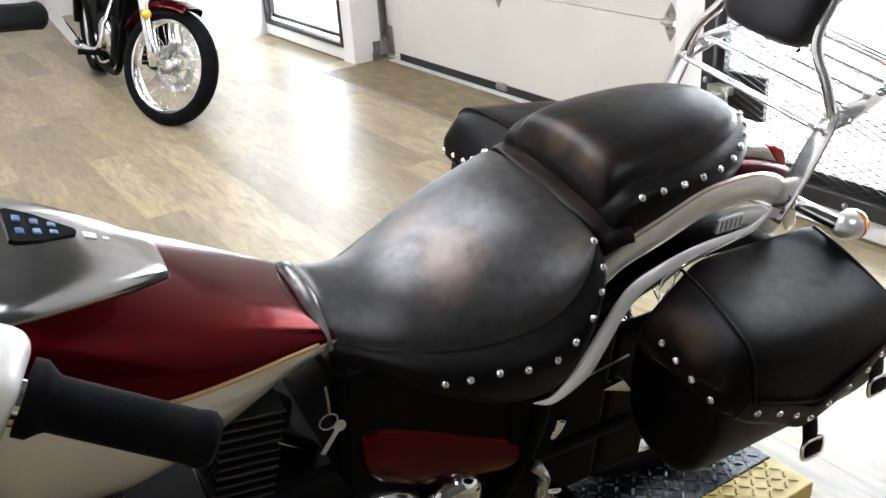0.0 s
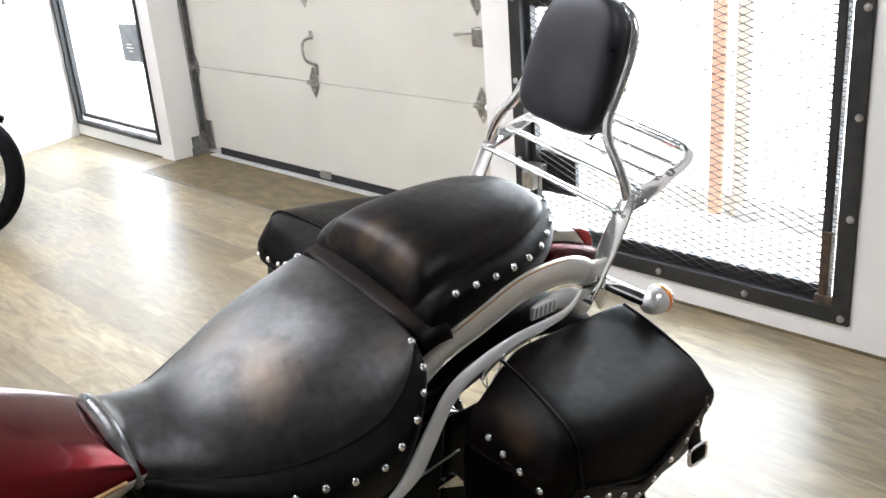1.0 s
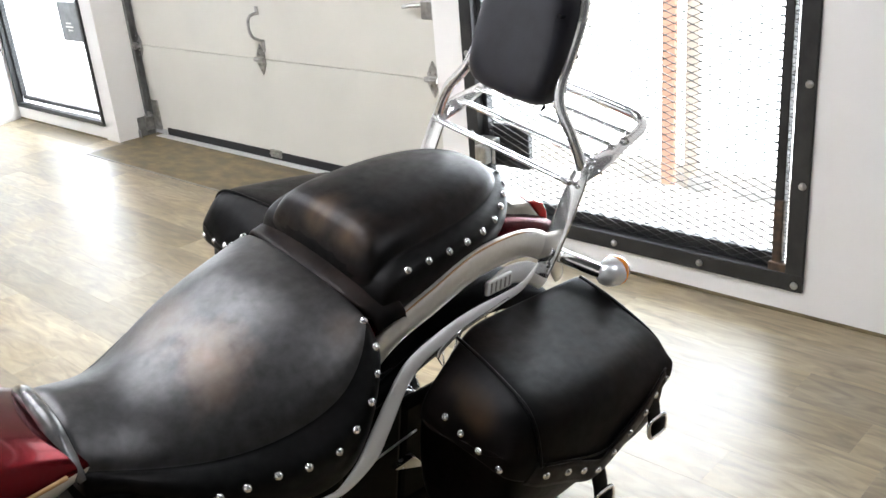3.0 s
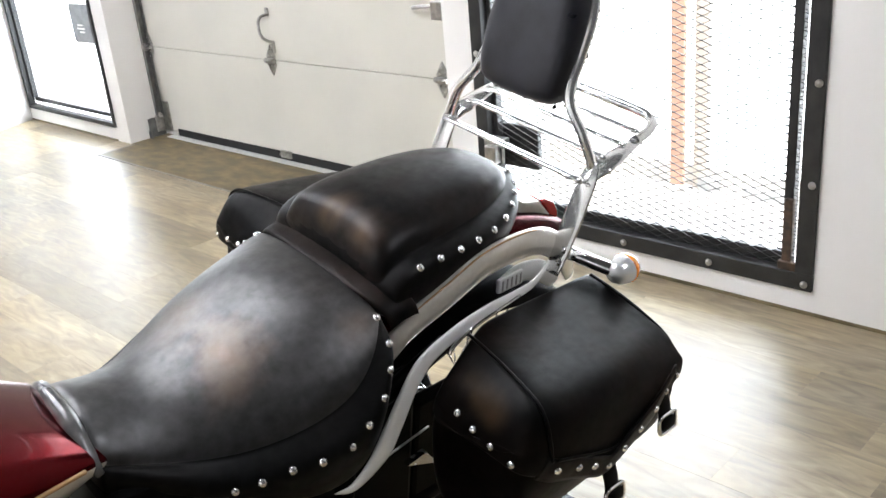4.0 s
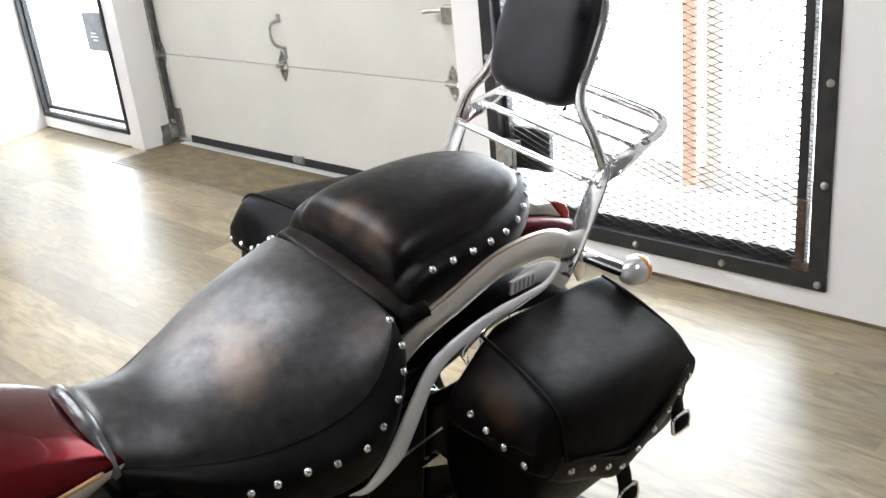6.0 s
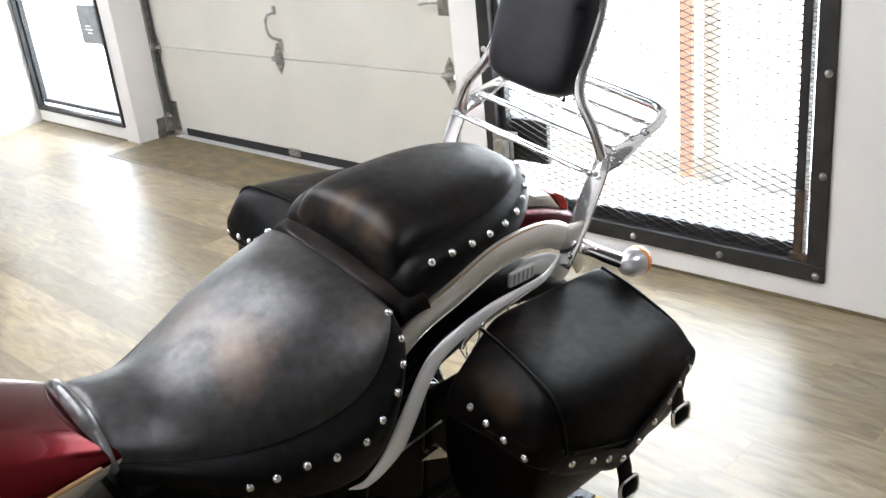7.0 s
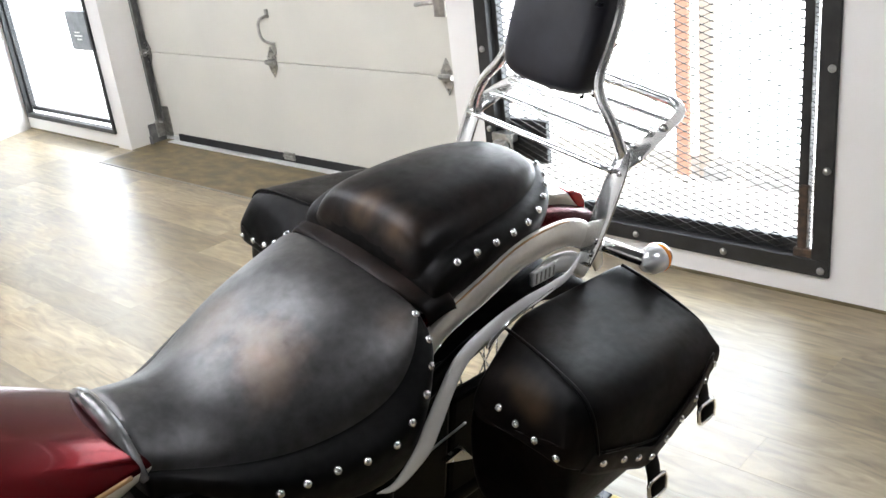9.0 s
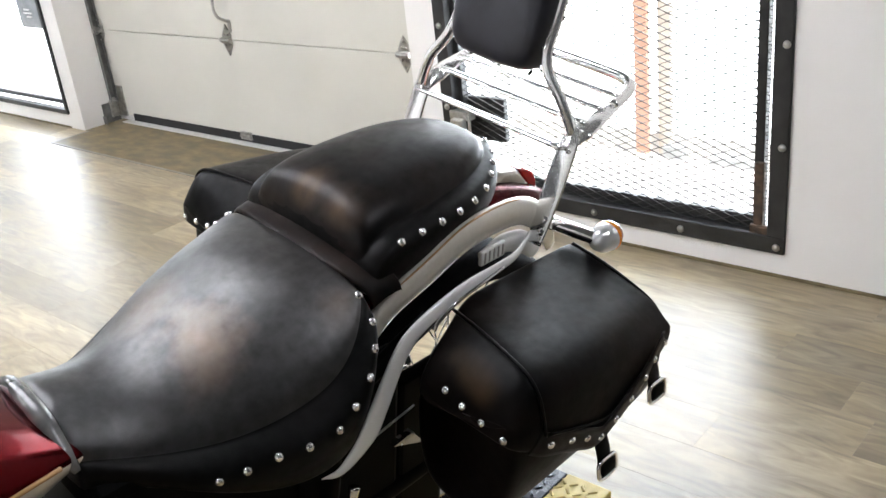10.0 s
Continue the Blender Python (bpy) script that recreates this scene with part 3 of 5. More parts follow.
tagged(part("kerb", boxed(((3.075, 1.15, -0.125), (3.17, 1.204, -0.06)), ((3.30, 1.15, -0.125), (3.52, 1.204, -0.08)), bevel=0.006), BOX_STEEL), "low grey kerb stones at the plinth's foot", "kerb", kind="structure")
post = thing("column", "pale orange painted column outside the gate", "column")
part("shaft", boxed(((2.962, 1.10, -0.12), (3.032, 1.125, 3.0)), bevel=0.008), ORANGE_POST, post)
part("downpipe", boxed(((3.040, 1.17, -0.12), (3.112, 1.20, 3.0)), bevel=0.01), PIPE_PAINT, post)
part("base", boxed(((2.950, 1.085, -0.12), (3.044, 1.135, -0.09)), bevel=0.01), CONCRETE, post)

# ---- ceiling lights ----
def ceiling_light(m):
    lamp = thing("ceiling_light", "white fluorescent ceiling light with lit diffuser", "ceiling light", group="ceiling lights", at=m)
    part("housing", boxed(((-0.62, -0.10, -0.03), (0.62, 0.10, 0.0)), bevel=0.008), CEILING_GREY, lamp)
    part("diffuser", boxed(((-0.60, -0.085, -0.075), (0.60, 0.085, -0.031)), bevel=0.02, segments=3), TUBE_LIGHT, lamp, "lit frosted diffuser")
    return lamp


# unseen fixtures, set out for the seat's highlights and to brighten wall and floor
first_light = ceiling_light(pose(0.4, -2.0, HIGH - 0.001))
for x, y in ((-0.9, -2.0), (1.8, -2.0), (3.2, -2.0), (6.2, -1.4), (0.4, -2.9), (1.8, -2.9), (3.2, -2.9), (1.2, -5.3)):
    copy_thing(first_light, pose(x, y, HIGH - 0.001))

# ---- the touring motorcycle ----
# Its own frame: u towards the rear, v to its left, w up; it leans to the left on its side stand.
HEADING, LEAN = radians(4.3), radians(11.5)
REAR = Vector((math.sin(HEADING), math.cos(HEADING), 0))
FLAT = Vector((math.cos(HEADING), -math.sin(HEADING), 0))
LEFT = FLAT * math.cos(LEAN) - Vector((0, 0, 1)) * math.sin(LEAN)
UP = FLAT * math.sin(LEAN) + Vector((0, 0, 1)) * math.cos(LEAN)
bike_pose = Matrix((REAR, -LEFT, UP)).transposed().to_4x4()
bike_pose.translation = (3.899, -1.722, 0.045)
bike = thing("motorcycle", "burgundy and silver touring motorcycle with studded black leather", "motorcycle", at=bike_pose)


def B(u, v, w):
    return Vector((u, -v, w))


def mirrored(half):
    """A ring from its left half (from the lower edge to the middle), closed below."""
    right = [(-v, w) for v, w in half[-2::-1]]
    return [*half, *right]


def saddle(rings, thick=0.02, far=1.0):
    """A padded shell over rings of (u, left half); the last point of a half lies in the middle."""
    bm = bmesh.new()
    rows = []
    for u, half in rings:
        full = mirrored(half)
        under = [(-half[0][0] * 0.9, half[0][1] - thick * 0.3), (0.0, half[0][1] - thick * 0.2), (half[0][0] * 0.9, half[0][1] - thick * 0.3)]
        rows.append([B(u, v if v > 0 else v * far, w) for v, w in (*full, *under)])
    loft(bm, rows)
    count = len(rows[0])
    for i, f in enumerate(bm.faces):
        f.material_index = int(i % count < 4 or i % count > 11)
    return finish(bm)


SEAT_RINGS = [
    (-0.456, [(0.098, 0.630), (0.104, 0.654), (0.102, 0.674), (0.093, 0.684), (0.090, 0.683), (0.088, 0.699), (0.069, 0.713), (0.037, 0.729), (0.000, 0.734)]),
    (-0.448, [(0.102, 0.634), (0.108, 0.658), (0.105, 0.678), (0.096, 0.689), (0.093, 0.688), (0.090, 0.706), (0.071, 0.725), (0.039, 0.744), (0.000, 0.750)]),
    (-0.405, [(0.118, 0.638), (0.124, 0.648), (0.122, 0.664), (0.110, 0.673), (0.106, 0.671), (0.100, 0.687), (0.077, 0.707), (0.043, 0.729), (0.000, 0.736)]),
    (-0.350, [(0.158, 0.616), (0.164, 0.628), (0.158, 0.648), (0.132, 0.659), (0.126, 0.657), (0.118, 0.673), (0.091, 0.696), (0.050, 0.719), (0.000, 0.727)]),
    (-0.290, [(0.198, 0.594), (0.205, 0.622), (0.198, 0.643), (0.168, 0.660), (0.161, 0.659), (0.154, 0.680), (0.119, 0.708), (0.066, 0.733), (0.000, 0.742)]),
    (-0.220, [(0.224, 0.574), (0.235, 0.634), (0.229, 0.656), (0.197, 0.674), (0.190, 0.672), (0.183, 0.699), (0.144, 0.737), (0.079, 0.769), (0.000, 0.780)]),
    (-0.150, [(0.230, 0.570), (0.244, 0.645), (0.239, 0.668), (0.207, 0.692), (0.200, 0.690), (0.195, 0.718), (0.153, 0.761), (0.084, 0.796), (0.000, 0.806)]),
    (-0.110, [(0.228, 0.600), (0.240, 0.670), (0.235, 0.693), (0.205, 0.716), (0.198, 0.715), (0.193, 0.740), (0.150, 0.773), (0.082, 0.802), (0.000, 0.811)]),
    (-0.075, [(0.212, 0.650), (0.221, 0.706), (0.214, 0.730), (0.191, 0.750), (0.184, 0.749), (0.178, 0.767), (0.139, 0.786), (0.076, 0.803), (0.000, 0.809)]),
    (-0.052, [(0.190, 0.690), (0.198, 0.738), (0.191, 0.760), (0.167, 0.784), (0.160, 0.783), (0.153, 0.791), (0.118, 0.796), (0.064, 0.802), (0.000, 0.804)]),
    (-0.040, [(0.172, 0.705), (0.178, 0.742), (0.171, 0.762), (0.151, 0.779), (0.146, 0.778), (0.139, 0.783), (0.106, 0.786), (0.058, 0.790), (0.000, 0.792)]),
]
seat = part("rider_seat", saddle(SEAT_RINGS, far=0.93), [LEATHER, LEATHER_SKIRT], bike, "worn black leather rider seat with brown scuffs", sub=2)
bm = tube(bmesh.new(), [B(-0.455, 0.102, 0.684), B(-0.459, 0.086, 0.703), B(-0.460, 0.046, 0.730), B(-0.461, 0.0, 0.739), B(-0.460, -0.046, 0.730), B(-0.459, -0.086, 0.703), B(-0.455, -0.102, 0.684)], [0.006, 0.011, 0.013, 0.013, 0.013, 0.011, 0.006], 12)
part("front_piping", finish(bm), LEATHER_EDGE, seat, "thick rolled leather front edge")

PILLION_RINGS = [
    (-0.024, [(0.146, 0.752), (0.150, 0.770), (0.148, 0.790), (0.126, 0.800), (0.120, 0.799), (0.117, 0.810), (0.094, 0.822), (0.053, 0.828), (0.000, 0.830)]),
    (-0.013, [(0.150, 0.757), (0.156, 0.790), (0.153, 0.808), (0.130, 0.815), (0.122, 0.814), (0.119, 0.832), (0.097, 0.850), (0.055, 0.858), (0.000, 0.861)]),
    (0.000, [(0.150, 0.760), (0.158, 0.800), (0.155, 0.822), (0.131, 0.830), (0.122, 0.828), (0.120, 0.847), (0.099, 0.866), (0.056, 0.875), (0.000, 0.878)]),
    (0.040, [(0.152, 0.765), (0.160, 0.812), (0.156, 0.836), (0.131, 0.842), (0.122, 0.839), (0.120, 0.858), (0.098, 0.876), (0.056, 0.885), (0.000, 0.888)]),
    (0.100, [(0.152, 0.778), (0.160, 0.818), (0.156, 0.840), (0.130, 0.846), (0.121, 0.843), (0.118, 0.862), (0.096, 0.881), (0.055, 0.891), (0.000, 0.894)]),
    (0.170, [(0.150, 0.788), (0.156, 0.820), (0.152, 0.842), (0.124, 0.849), (0.115, 0.846), (0.112, 0.865), (0.091, 0.884), (0.052, 0.894), (0.000, 0.897)]),
    (0.225, [(0.138, 0.793), (0.144, 0.820), (0.139, 0.842), (0.110, 0.851), (0.102, 0.848), (0.100, 0.867), (0.082, 0.883), (0.047, 0.892), (0.000, 0.895)]),
    (0.265, [(0.118, 0.797), (0.124, 0.820), (0.118, 0.842), (0.092, 0.852), (0.085, 0.849), (0.083, 0.867), (0.068, 0.880), (0.039, 0.888), (0.000, 0.890)]),
    (0.295, [(0.097, 0.800), (0.102, 0.820), (0.097, 0.842), (0.073, 0.852), (0.066, 0.849), (0.064, 0.864), (0.053, 0.874), (0.031, 0.881), (0.000, 0.883)]),
    (0.315, [(0.079, 0.803), (0.083, 0.820), (0.078, 0.841), (0.056, 0.851), (0.048, 0.848), (0.045, 0.857), (0.037, 0.863), (0.022, 0.868), (0.000, 0.869)]),
    (0.330, [(0.063, 0.805), (0.066, 0.820), (0.061, 0.840), (0.041, 0.849), (0.030, 0.846), (0.026, 0.846), (0.020, 0.847), (0.012, 0.848), (0.000, 0.848)]),
    (0.352, [(0.036, 0.808), (0.039, 0.820), (0.036, 0.836), (0.024, 0.844), (0.018, 0.843), (0.016, 0.843), (0.012, 0.843), (0.007, 0.843), (0.000, 0.843)]),
    (0.363, [(0.018, 0.812), (0.018, 0.820), (0.017, 0.830), (0.012, 0.837), (0.009, 0.837), (0.008, 0.837), (0.006, 0.837), (0.003, 0.837), (0.000, 0.837)]),
]
pillion = part("pillion_seat", saddle(PILLION_RINGS), [LEATHER_PILLION, LEATHER_SKIRT], bike, "rounded black leather passenger seat with studded skirt", sub=2)


def strap_bm():
    """The leather band that lies across the joint of the two seats."""
    bm = bmesh.new()
    line = [(0.168, 0.764), (0.167, 0.774), (0.160, 0.785), (0.144, 0.795), (0.090, 0.804), (0.0, 0.809)]
    full = mirrored(line)
    rows = []
    for u, lift in ((-0.057, -0.006), (-0.056, -0.001), (-0.052, 0.001), (-0.030, 0.0015), (-0.008, 0.0015), (-0.004, 0.000), (-0.003, -0.006)):
        rows.append([B(u + 0.022 * (abs(v) / 0.17) ** 2, v * (1 + 0.3 * lift), w + lift - 0.006 * (u < -0.05)) for v, w in full])
    loft(bm, rows, closed=False, caps=False)
    bmesh.ops.solidify(bm, geom=bm.faces[:], thickness=0.006)
    return finish(bm)


part("seat_strap", strap_bm(), LEATHER_BORDER, bike, "black leather band between the seats", sub=1)


def stud_row(parent, points):
    """Studs set into the finished surface nearest to the points."""
    bpy.context.view_layer.update()
    skin = parent.evaluated_get(bpy.context.evaluated_depsgraph_get())
    for p in points:
        hit, place, normal, _ = skin.closest_point_on_mesh(p)
        piece("stud", STUD_MESH, parent, facing(place, normal))


SEAT_STUDS = [(-0.317, 0.188, 0.630), (-0.285, 0.205, 0.640), (-0.247, 0.222, 0.652), (-0.207, 0.238, 0.652), (-0.160, 0.243, 0.656),
              (-0.129, 0.242, 0.678), (-0.094, 0.230, 0.702), (-0.071, 0.212, 0.730), (-0.057, 0.190, 0.757), (-0.052, 0.162, 0.790)]
for side in (1, -1):
    stud_row(seat, [B(u, side * v, w) for u, v, w in SEAT_STUDS if side == 1 or u > -0.08])
PILLION_STUDS = [(0.031, 0.154, 0.834), (0.070, 0.155, 0.834), (0.111, 0.154, 0.834), (0.151, 0.151, 0.835), (0.191, 0.146, 0.837),
                 (0.230, 0.131, 0.838), (0.264, 0.108, 0.839), (0.295, 0.083, 0.839), (0.322, 0.055, 0.838), (0.346, 0.022, 0.837)]
for side in (1, -1):
    stud_row(pillion, [B(u, side * v, w) for u, v, w in PILLION_STUDS if side == 1 or u > 0.2])

# tank: two-tone, with a chrome instrument panel on top
TANK = [
    (-1.02, 0.05, 0.700, 0.915), (-0.99, 0.12, 0.670, 0.945), (-0.92, 0.172, 0.615, 0.950), (-0.84, 0.188, 0.575, 0.928), (-0.76, 0.188, 0.560, 0.893),
    (-0.68, 0.178, 0.578, 0.854), (-0.60, 0.158, 0.610, 0.812), (-0.53, 0.136, 0.642, 0.773), (-0.475, 0.116, 0.658, 0.741), (-0.440, 0.100, 0.664, 0.716), (-0.405, 0.080, 0.664, 0.694),
]


def tank_half(wide, low, high, soft=0.0):
    """Left half of a section; soft rounds its shoulders."""
    h = high - low
    full = ((0.62, 0.0), (0.84, 0.13), (0.96, 0.38), (1.0, 0.62), (0.97, 0.78), (0.85, 0.915), (0.50, 0.988), (0.0, 1.0))
    slim = ((0.55, 0.0), (0.78, 0.16), (0.91, 0.38), (0.95, 0.58), (0.87, 0.74), (0.70, 0.87), (0.38, 0.965), (0.0, 1.0))
    return [(wide * (a + (c - a) * soft), low + h * (b + (d - b) * soft)) for (a, b), (c, d) in zip(full, slim)]


def tank_bm():
    bm = bmesh.new()
    rows = []
    for u, wide, low, high in TANK:
        full = mirrored(tank_half(wide, low, high, max(0.0, min(1.0, (u + 0.86) / 0.40))))
        rows.append([B(u, v, w) for v, w in full] + [B(u, 0, low)])
    loft(bm, rows)
    for f in bm.faces:
        f.material_index = 0
    n = len(rows[0])
    bm.faces.ensure_lookup_table()
    for i, f in enumerate(bm.faces):
        k = i % n
        if i < (len(rows) - 1) * n and (k in (0, 1, 2) or k >= 11):
            f.material_index = 1
    return finish(bm)


tank = part("fuel_tank", tank_bm(), [BURGUNDY, SILVER_PAINT], bike, "glossy burgundy fuel tank with champagne-silver lower sides", sub=2)
for side in (1, -1):
    line = []
    for u, wide, low, high in TANK[1:-2]:
        h = high - low
        soft = max(0.0, min(1.0, (u + 0.86) / 0.40))
        line.append(B(u, side * wide * (0.986 - 0.046 * soft), low + (0.635 - 0.035 * soft) * h))
    part("pinstripe", tubed(line, 0.0035, segments=6), PINSTRIPE, tank, "thin orange-gold pinstripe")

def laid(skin, u, v, lift=0.0):
    """A pose on a finished surface at (u, v), seen from above: z out of it, x to the rear."""
    hit, place, normal, _ = skin.ray_cast(B(u, v, 1.4), Vector((0, 0, -1)))
    x = (Vector((1, 0, 0)) - normal * normal.x).normalized()
    m = Matrix((x, normal.cross(x), normal)).transposed().to_4x4()
    m.translation = place + normal * lift
    return m


bpy.context.view_layer.update()
tank_skin = tank.evaluated_get(bpy.context.evaluated_depsgraph_get())
bm = bmesh.new()
rows = []
for u, half, lift in ((-1.00, 0.100, 0.012), (-0.93, 0.146, 0.018), (-0.86, 0.148, 0.021), (-0.79, 0.128, 0.021), (-0.73, 0.098, 0.020), (-0.68, 0.068, 0.018), (-0.652, 0.047, 0.016), (-0.643, 0.039, 0.014), (-0.640, 0.036, 0.004)):
    ring = []
    for v, z in ((-1.0, -0.006), (-1.0, 0.3 * lift), (-0.93, lift), (-0.5, lift * 1.25), (0, lift * 1.35), (0.5, lift * 1.25), (0.93, lift), (1.0, 0.3 * lift), (1.0, -0.006)):
        ring.append(laid(tank_skin, u, v * half).translation + Vector((0, 0, z)))
    rows.append(ring + [ring[4] - Vector((0, 0, 0.04))])
loft(bm, rows)
dash = part("instrument_panel", finish(bm), BRUSHED, tank, "brushed grey metal instrument panel", sub=2)
bpy.context.view_layer.update()
dash_skin = dash.evaluated_get(bpy.context.evaluated_depsgraph_get())
gauge_at = laid(dash_skin, -0.880, 0.0)
part("speedometer", turned([(0.0001, 0.004), (0.050, 0.004), (0.052, 0.010), (0.058, 0.010), (0.061, 0.0), (0.061, -0.02), (0.0001, -0.02)], 32, gauge_at), CHROME, dash)
part("dial", turned([(0.0001, 0.0055), (0.049, 0.0055), (0.049, 0.001)], 32, gauge_at), WHITE_DIAL, dash, "round white speedometer dial")
for k in range(12):
    a = radians(30 * k)
    part("dial_mark", finish(box(bmesh.new(), (0.036, -0.0016, 0.0055), (0.045, 0.0016, 0.0066), m=gauge_at @ pose(0, 0, 0, 0, 0, 30 * k)), False), BLACK_METAL, dash)
bm = bmesh.new()
outline = [(-0.036, -0.034), (-0.030, -0.038), (0.0, -0.030), (0.044, -0.006), (0.046, 0.0), (0.044, 0.006), (0.0, 0.030), (-0.030, 0.038), (-0.036, 0.034)]
face = bm.faces.new([bm.verts.new((x, y, -0.004)) for x, y in outline])
got = bmesh.ops.extrude_face_region(bm, geom=[face])["geom"]
bmesh.ops.translate(bm, vec=(0, 0, 0.006), verts=[g for g in got if isinstance(g, bmesh.types.BMVert)])
bmesh.ops.transform(bm, matrix=laid(dash_skin, -0.778, 0.0), verts=bm.verts)
part("warning_panel", finish(bm, False), BLACK_METAL, dash, "dark triangular warning-light panel")
for k in range(3):
    for v in (-0.5, 0.5):
        m = laid(dash_skin, -0.798 + 0.018 * k, v * (0.030 - 0.006 * k), 0.003)
        part("warning_light", finish(box(bmesh.new(), (-0.0048, -0.0068 + 0.001 * k, -0.002), (0.0048, 0.0068 - 0.001 * k, 0.0015), 0.002, 2, m=m), False), BLUE_DIAL, dash, "pale blue warning light")
part("print_bar", finish(box(bmesh.new(), (-0.008, -0.006, -0.001), (0.008, 0.006, 0.0012), m=laid(dash_skin, -0.722, 0.0)), False), WHITE_DIAL, dash, "small white printed mark")
part("print_bar", finish(box(bmesh.new(), (-0.004, -0.003, -0.001), (0.004, 0.003, 0.0012), m=laid(dash_skin, -0.704, 0.0)), False), WHITE_DIAL, dash, "small white printed mark")

# rear fender, rails, struts
FC_U, FC_W = 0.25, 0.365


def fender_bm(radius, a0, a1, half, drop, steps=18):
    bm = bmesh.new()
    rows = []
    for k in range(steps + 1):
        a = radians(a0 + (a1 - a0) * k / steps)
        du, dw = math.cos(a), math.sin(a)
        ring = []
        for v, r in ((half, radius - drop), (half * 0.99, radius - drop * 0.45), (half * 0.86, radius - drop * 0.12), (half * 0.5, radius - 0.004), (0, radius), (-half * 0.5, radius - 0.004), (-half * 0.86, radius - drop * 0.12), (-half * 0.99, radius - drop * 0.45), (-half, radius - drop)):
            ring.append(B(FC_U + du * r, v, FC_W + dw * r))
        rows.append(ring)
    loft(bm, rows, closed=False, caps=False)
    bmesh.ops.solidify(bm, geom=bm.faces[:], thickness=0.003)
    return finish(bm)


part("rear_fender", fender_bm(0.425, 150, 60, 0.105, 0.055), BURGUNDY, bike, "glossy burgundy rear fender")
GUARD = [(-0.164, 0.2, 0.539), (-0.126, 0.2, 0.531), (-0.08, 0.2, 0.562), (-0.054, 0.2, 0.606), (-0.035, 0.2, 0.644), (-0.014, 0.2, 0.681), (0.012, 0.2, 0.706), (0.069, 0.2, 0.727), (0.128, 0.2, 0.738), (0.191, 0.2, 0.741), (0.240, 0.197, 0.745), (0.302, 0.172, 0.746)]
for side in (1, -1):
    line = [B(u, side * v, w) for u, v, w in ((-0.035, 0.148, 0.690), (0.008, 0.152, 0.731), (0.080, 0.156, 0.762), (0.162, 0.156, 0.790), (0.265, 0.150, 0.787), (0.340, 0.140, 0.756), (0.395, 0.130, 0.705), (0.430, 0.122, 0.650))]
    rail = part("fender_rail", tubed(line, [0.018, 0.023, 0.025, 0.026, 0.025, 0.022, 0.014], flat=(0.5, 1.0), segments=12), SILVER_PAINT, bike, "champagne-silver fender side rail")
    part("rail_stripe", tubed([p + Vector((0, -side * 0.004, 0.0235)) for p in line[1:-2]], 0.0018, segments=6), PINSTRIPE, rail)
    line = [B(u, side * v, w) for u, v, w in GUARD]
    part("bag_guard", tubed(line, [0.001, 0.010, 0.019, 0.018, 0.016, 0.016, 0.014, 0.012, 0.010, 0.008, 0.006], flat=(0.45, 1.0), segments=14), SHINE_WHITE, bike, "chrome blade-shaped saddlebag guard")
    # added black strip, shaped to the dark gap as the camera sees it
    part("gap_strip", tubed([B(-0.014, side * 0.190, 0.646), B(0.008, side * 0.190, 0.677), B(0.032, side * 0.190, 0.698), B(0.060, side * 0.190, 0.710), B(0.120, side * 0.190, 0.727), B(0.200, side * 0.190, 0.733)], [0.010, 0.014, 0.014, 0.014, 0.013, 0.013], flat=(0.25, 1.0), segments=10), BLACK_METAL, bike, "black strip closing the gap between guard and saddlebag")
    part("bag_rail", tubed([B(0.050, side * 0.205, 0.696), B(0.057, side * 0.205, 0.706), B(0.088, side * 0.205, 0.722), B(0.124, side * 0.205, 0.730), B(0.161, side * 0.205, 0.735), B(0.199, side * 0.204, 0.740)], 0.0035, segments=8), CHROME, bike, "thin chrome saddlebag support rail")
    part("fender_strut", tubed([B(0.215, side * 0.142, 0.724), B(0.262, side * 0.142, 0.727), B(0.31, side * 0.142, 0.715), B(0.36, side * 0.140, 0.680)], [0.008, 0.018, 0.020, 0.020], flat=(0.5, 1.0), segments=10), SHINE_WHITE, bike, "chrome fender strut")

for side in (1, -1):
    bracket = part("strut_bracket", finish(box(bmesh.new(), (0.200, -side * 0.155 - 0.004, 0.717), (0.258, -side * 0.155 + 0.004, 0.744), 0.003), False), SHINE_WHITE, bike, "ribbed chrome strut bracket")
    for k in range(5):
        part("slot", finish(box(bmesh.new(), (0.207 + 0.0105 * k, -side * 0.155 - 0.0052, 0.721), (0.2105 + 0.0105 * k, -side * 0.155 + 0.0052, 0.741), 0.001), False), STEEL, bracket)

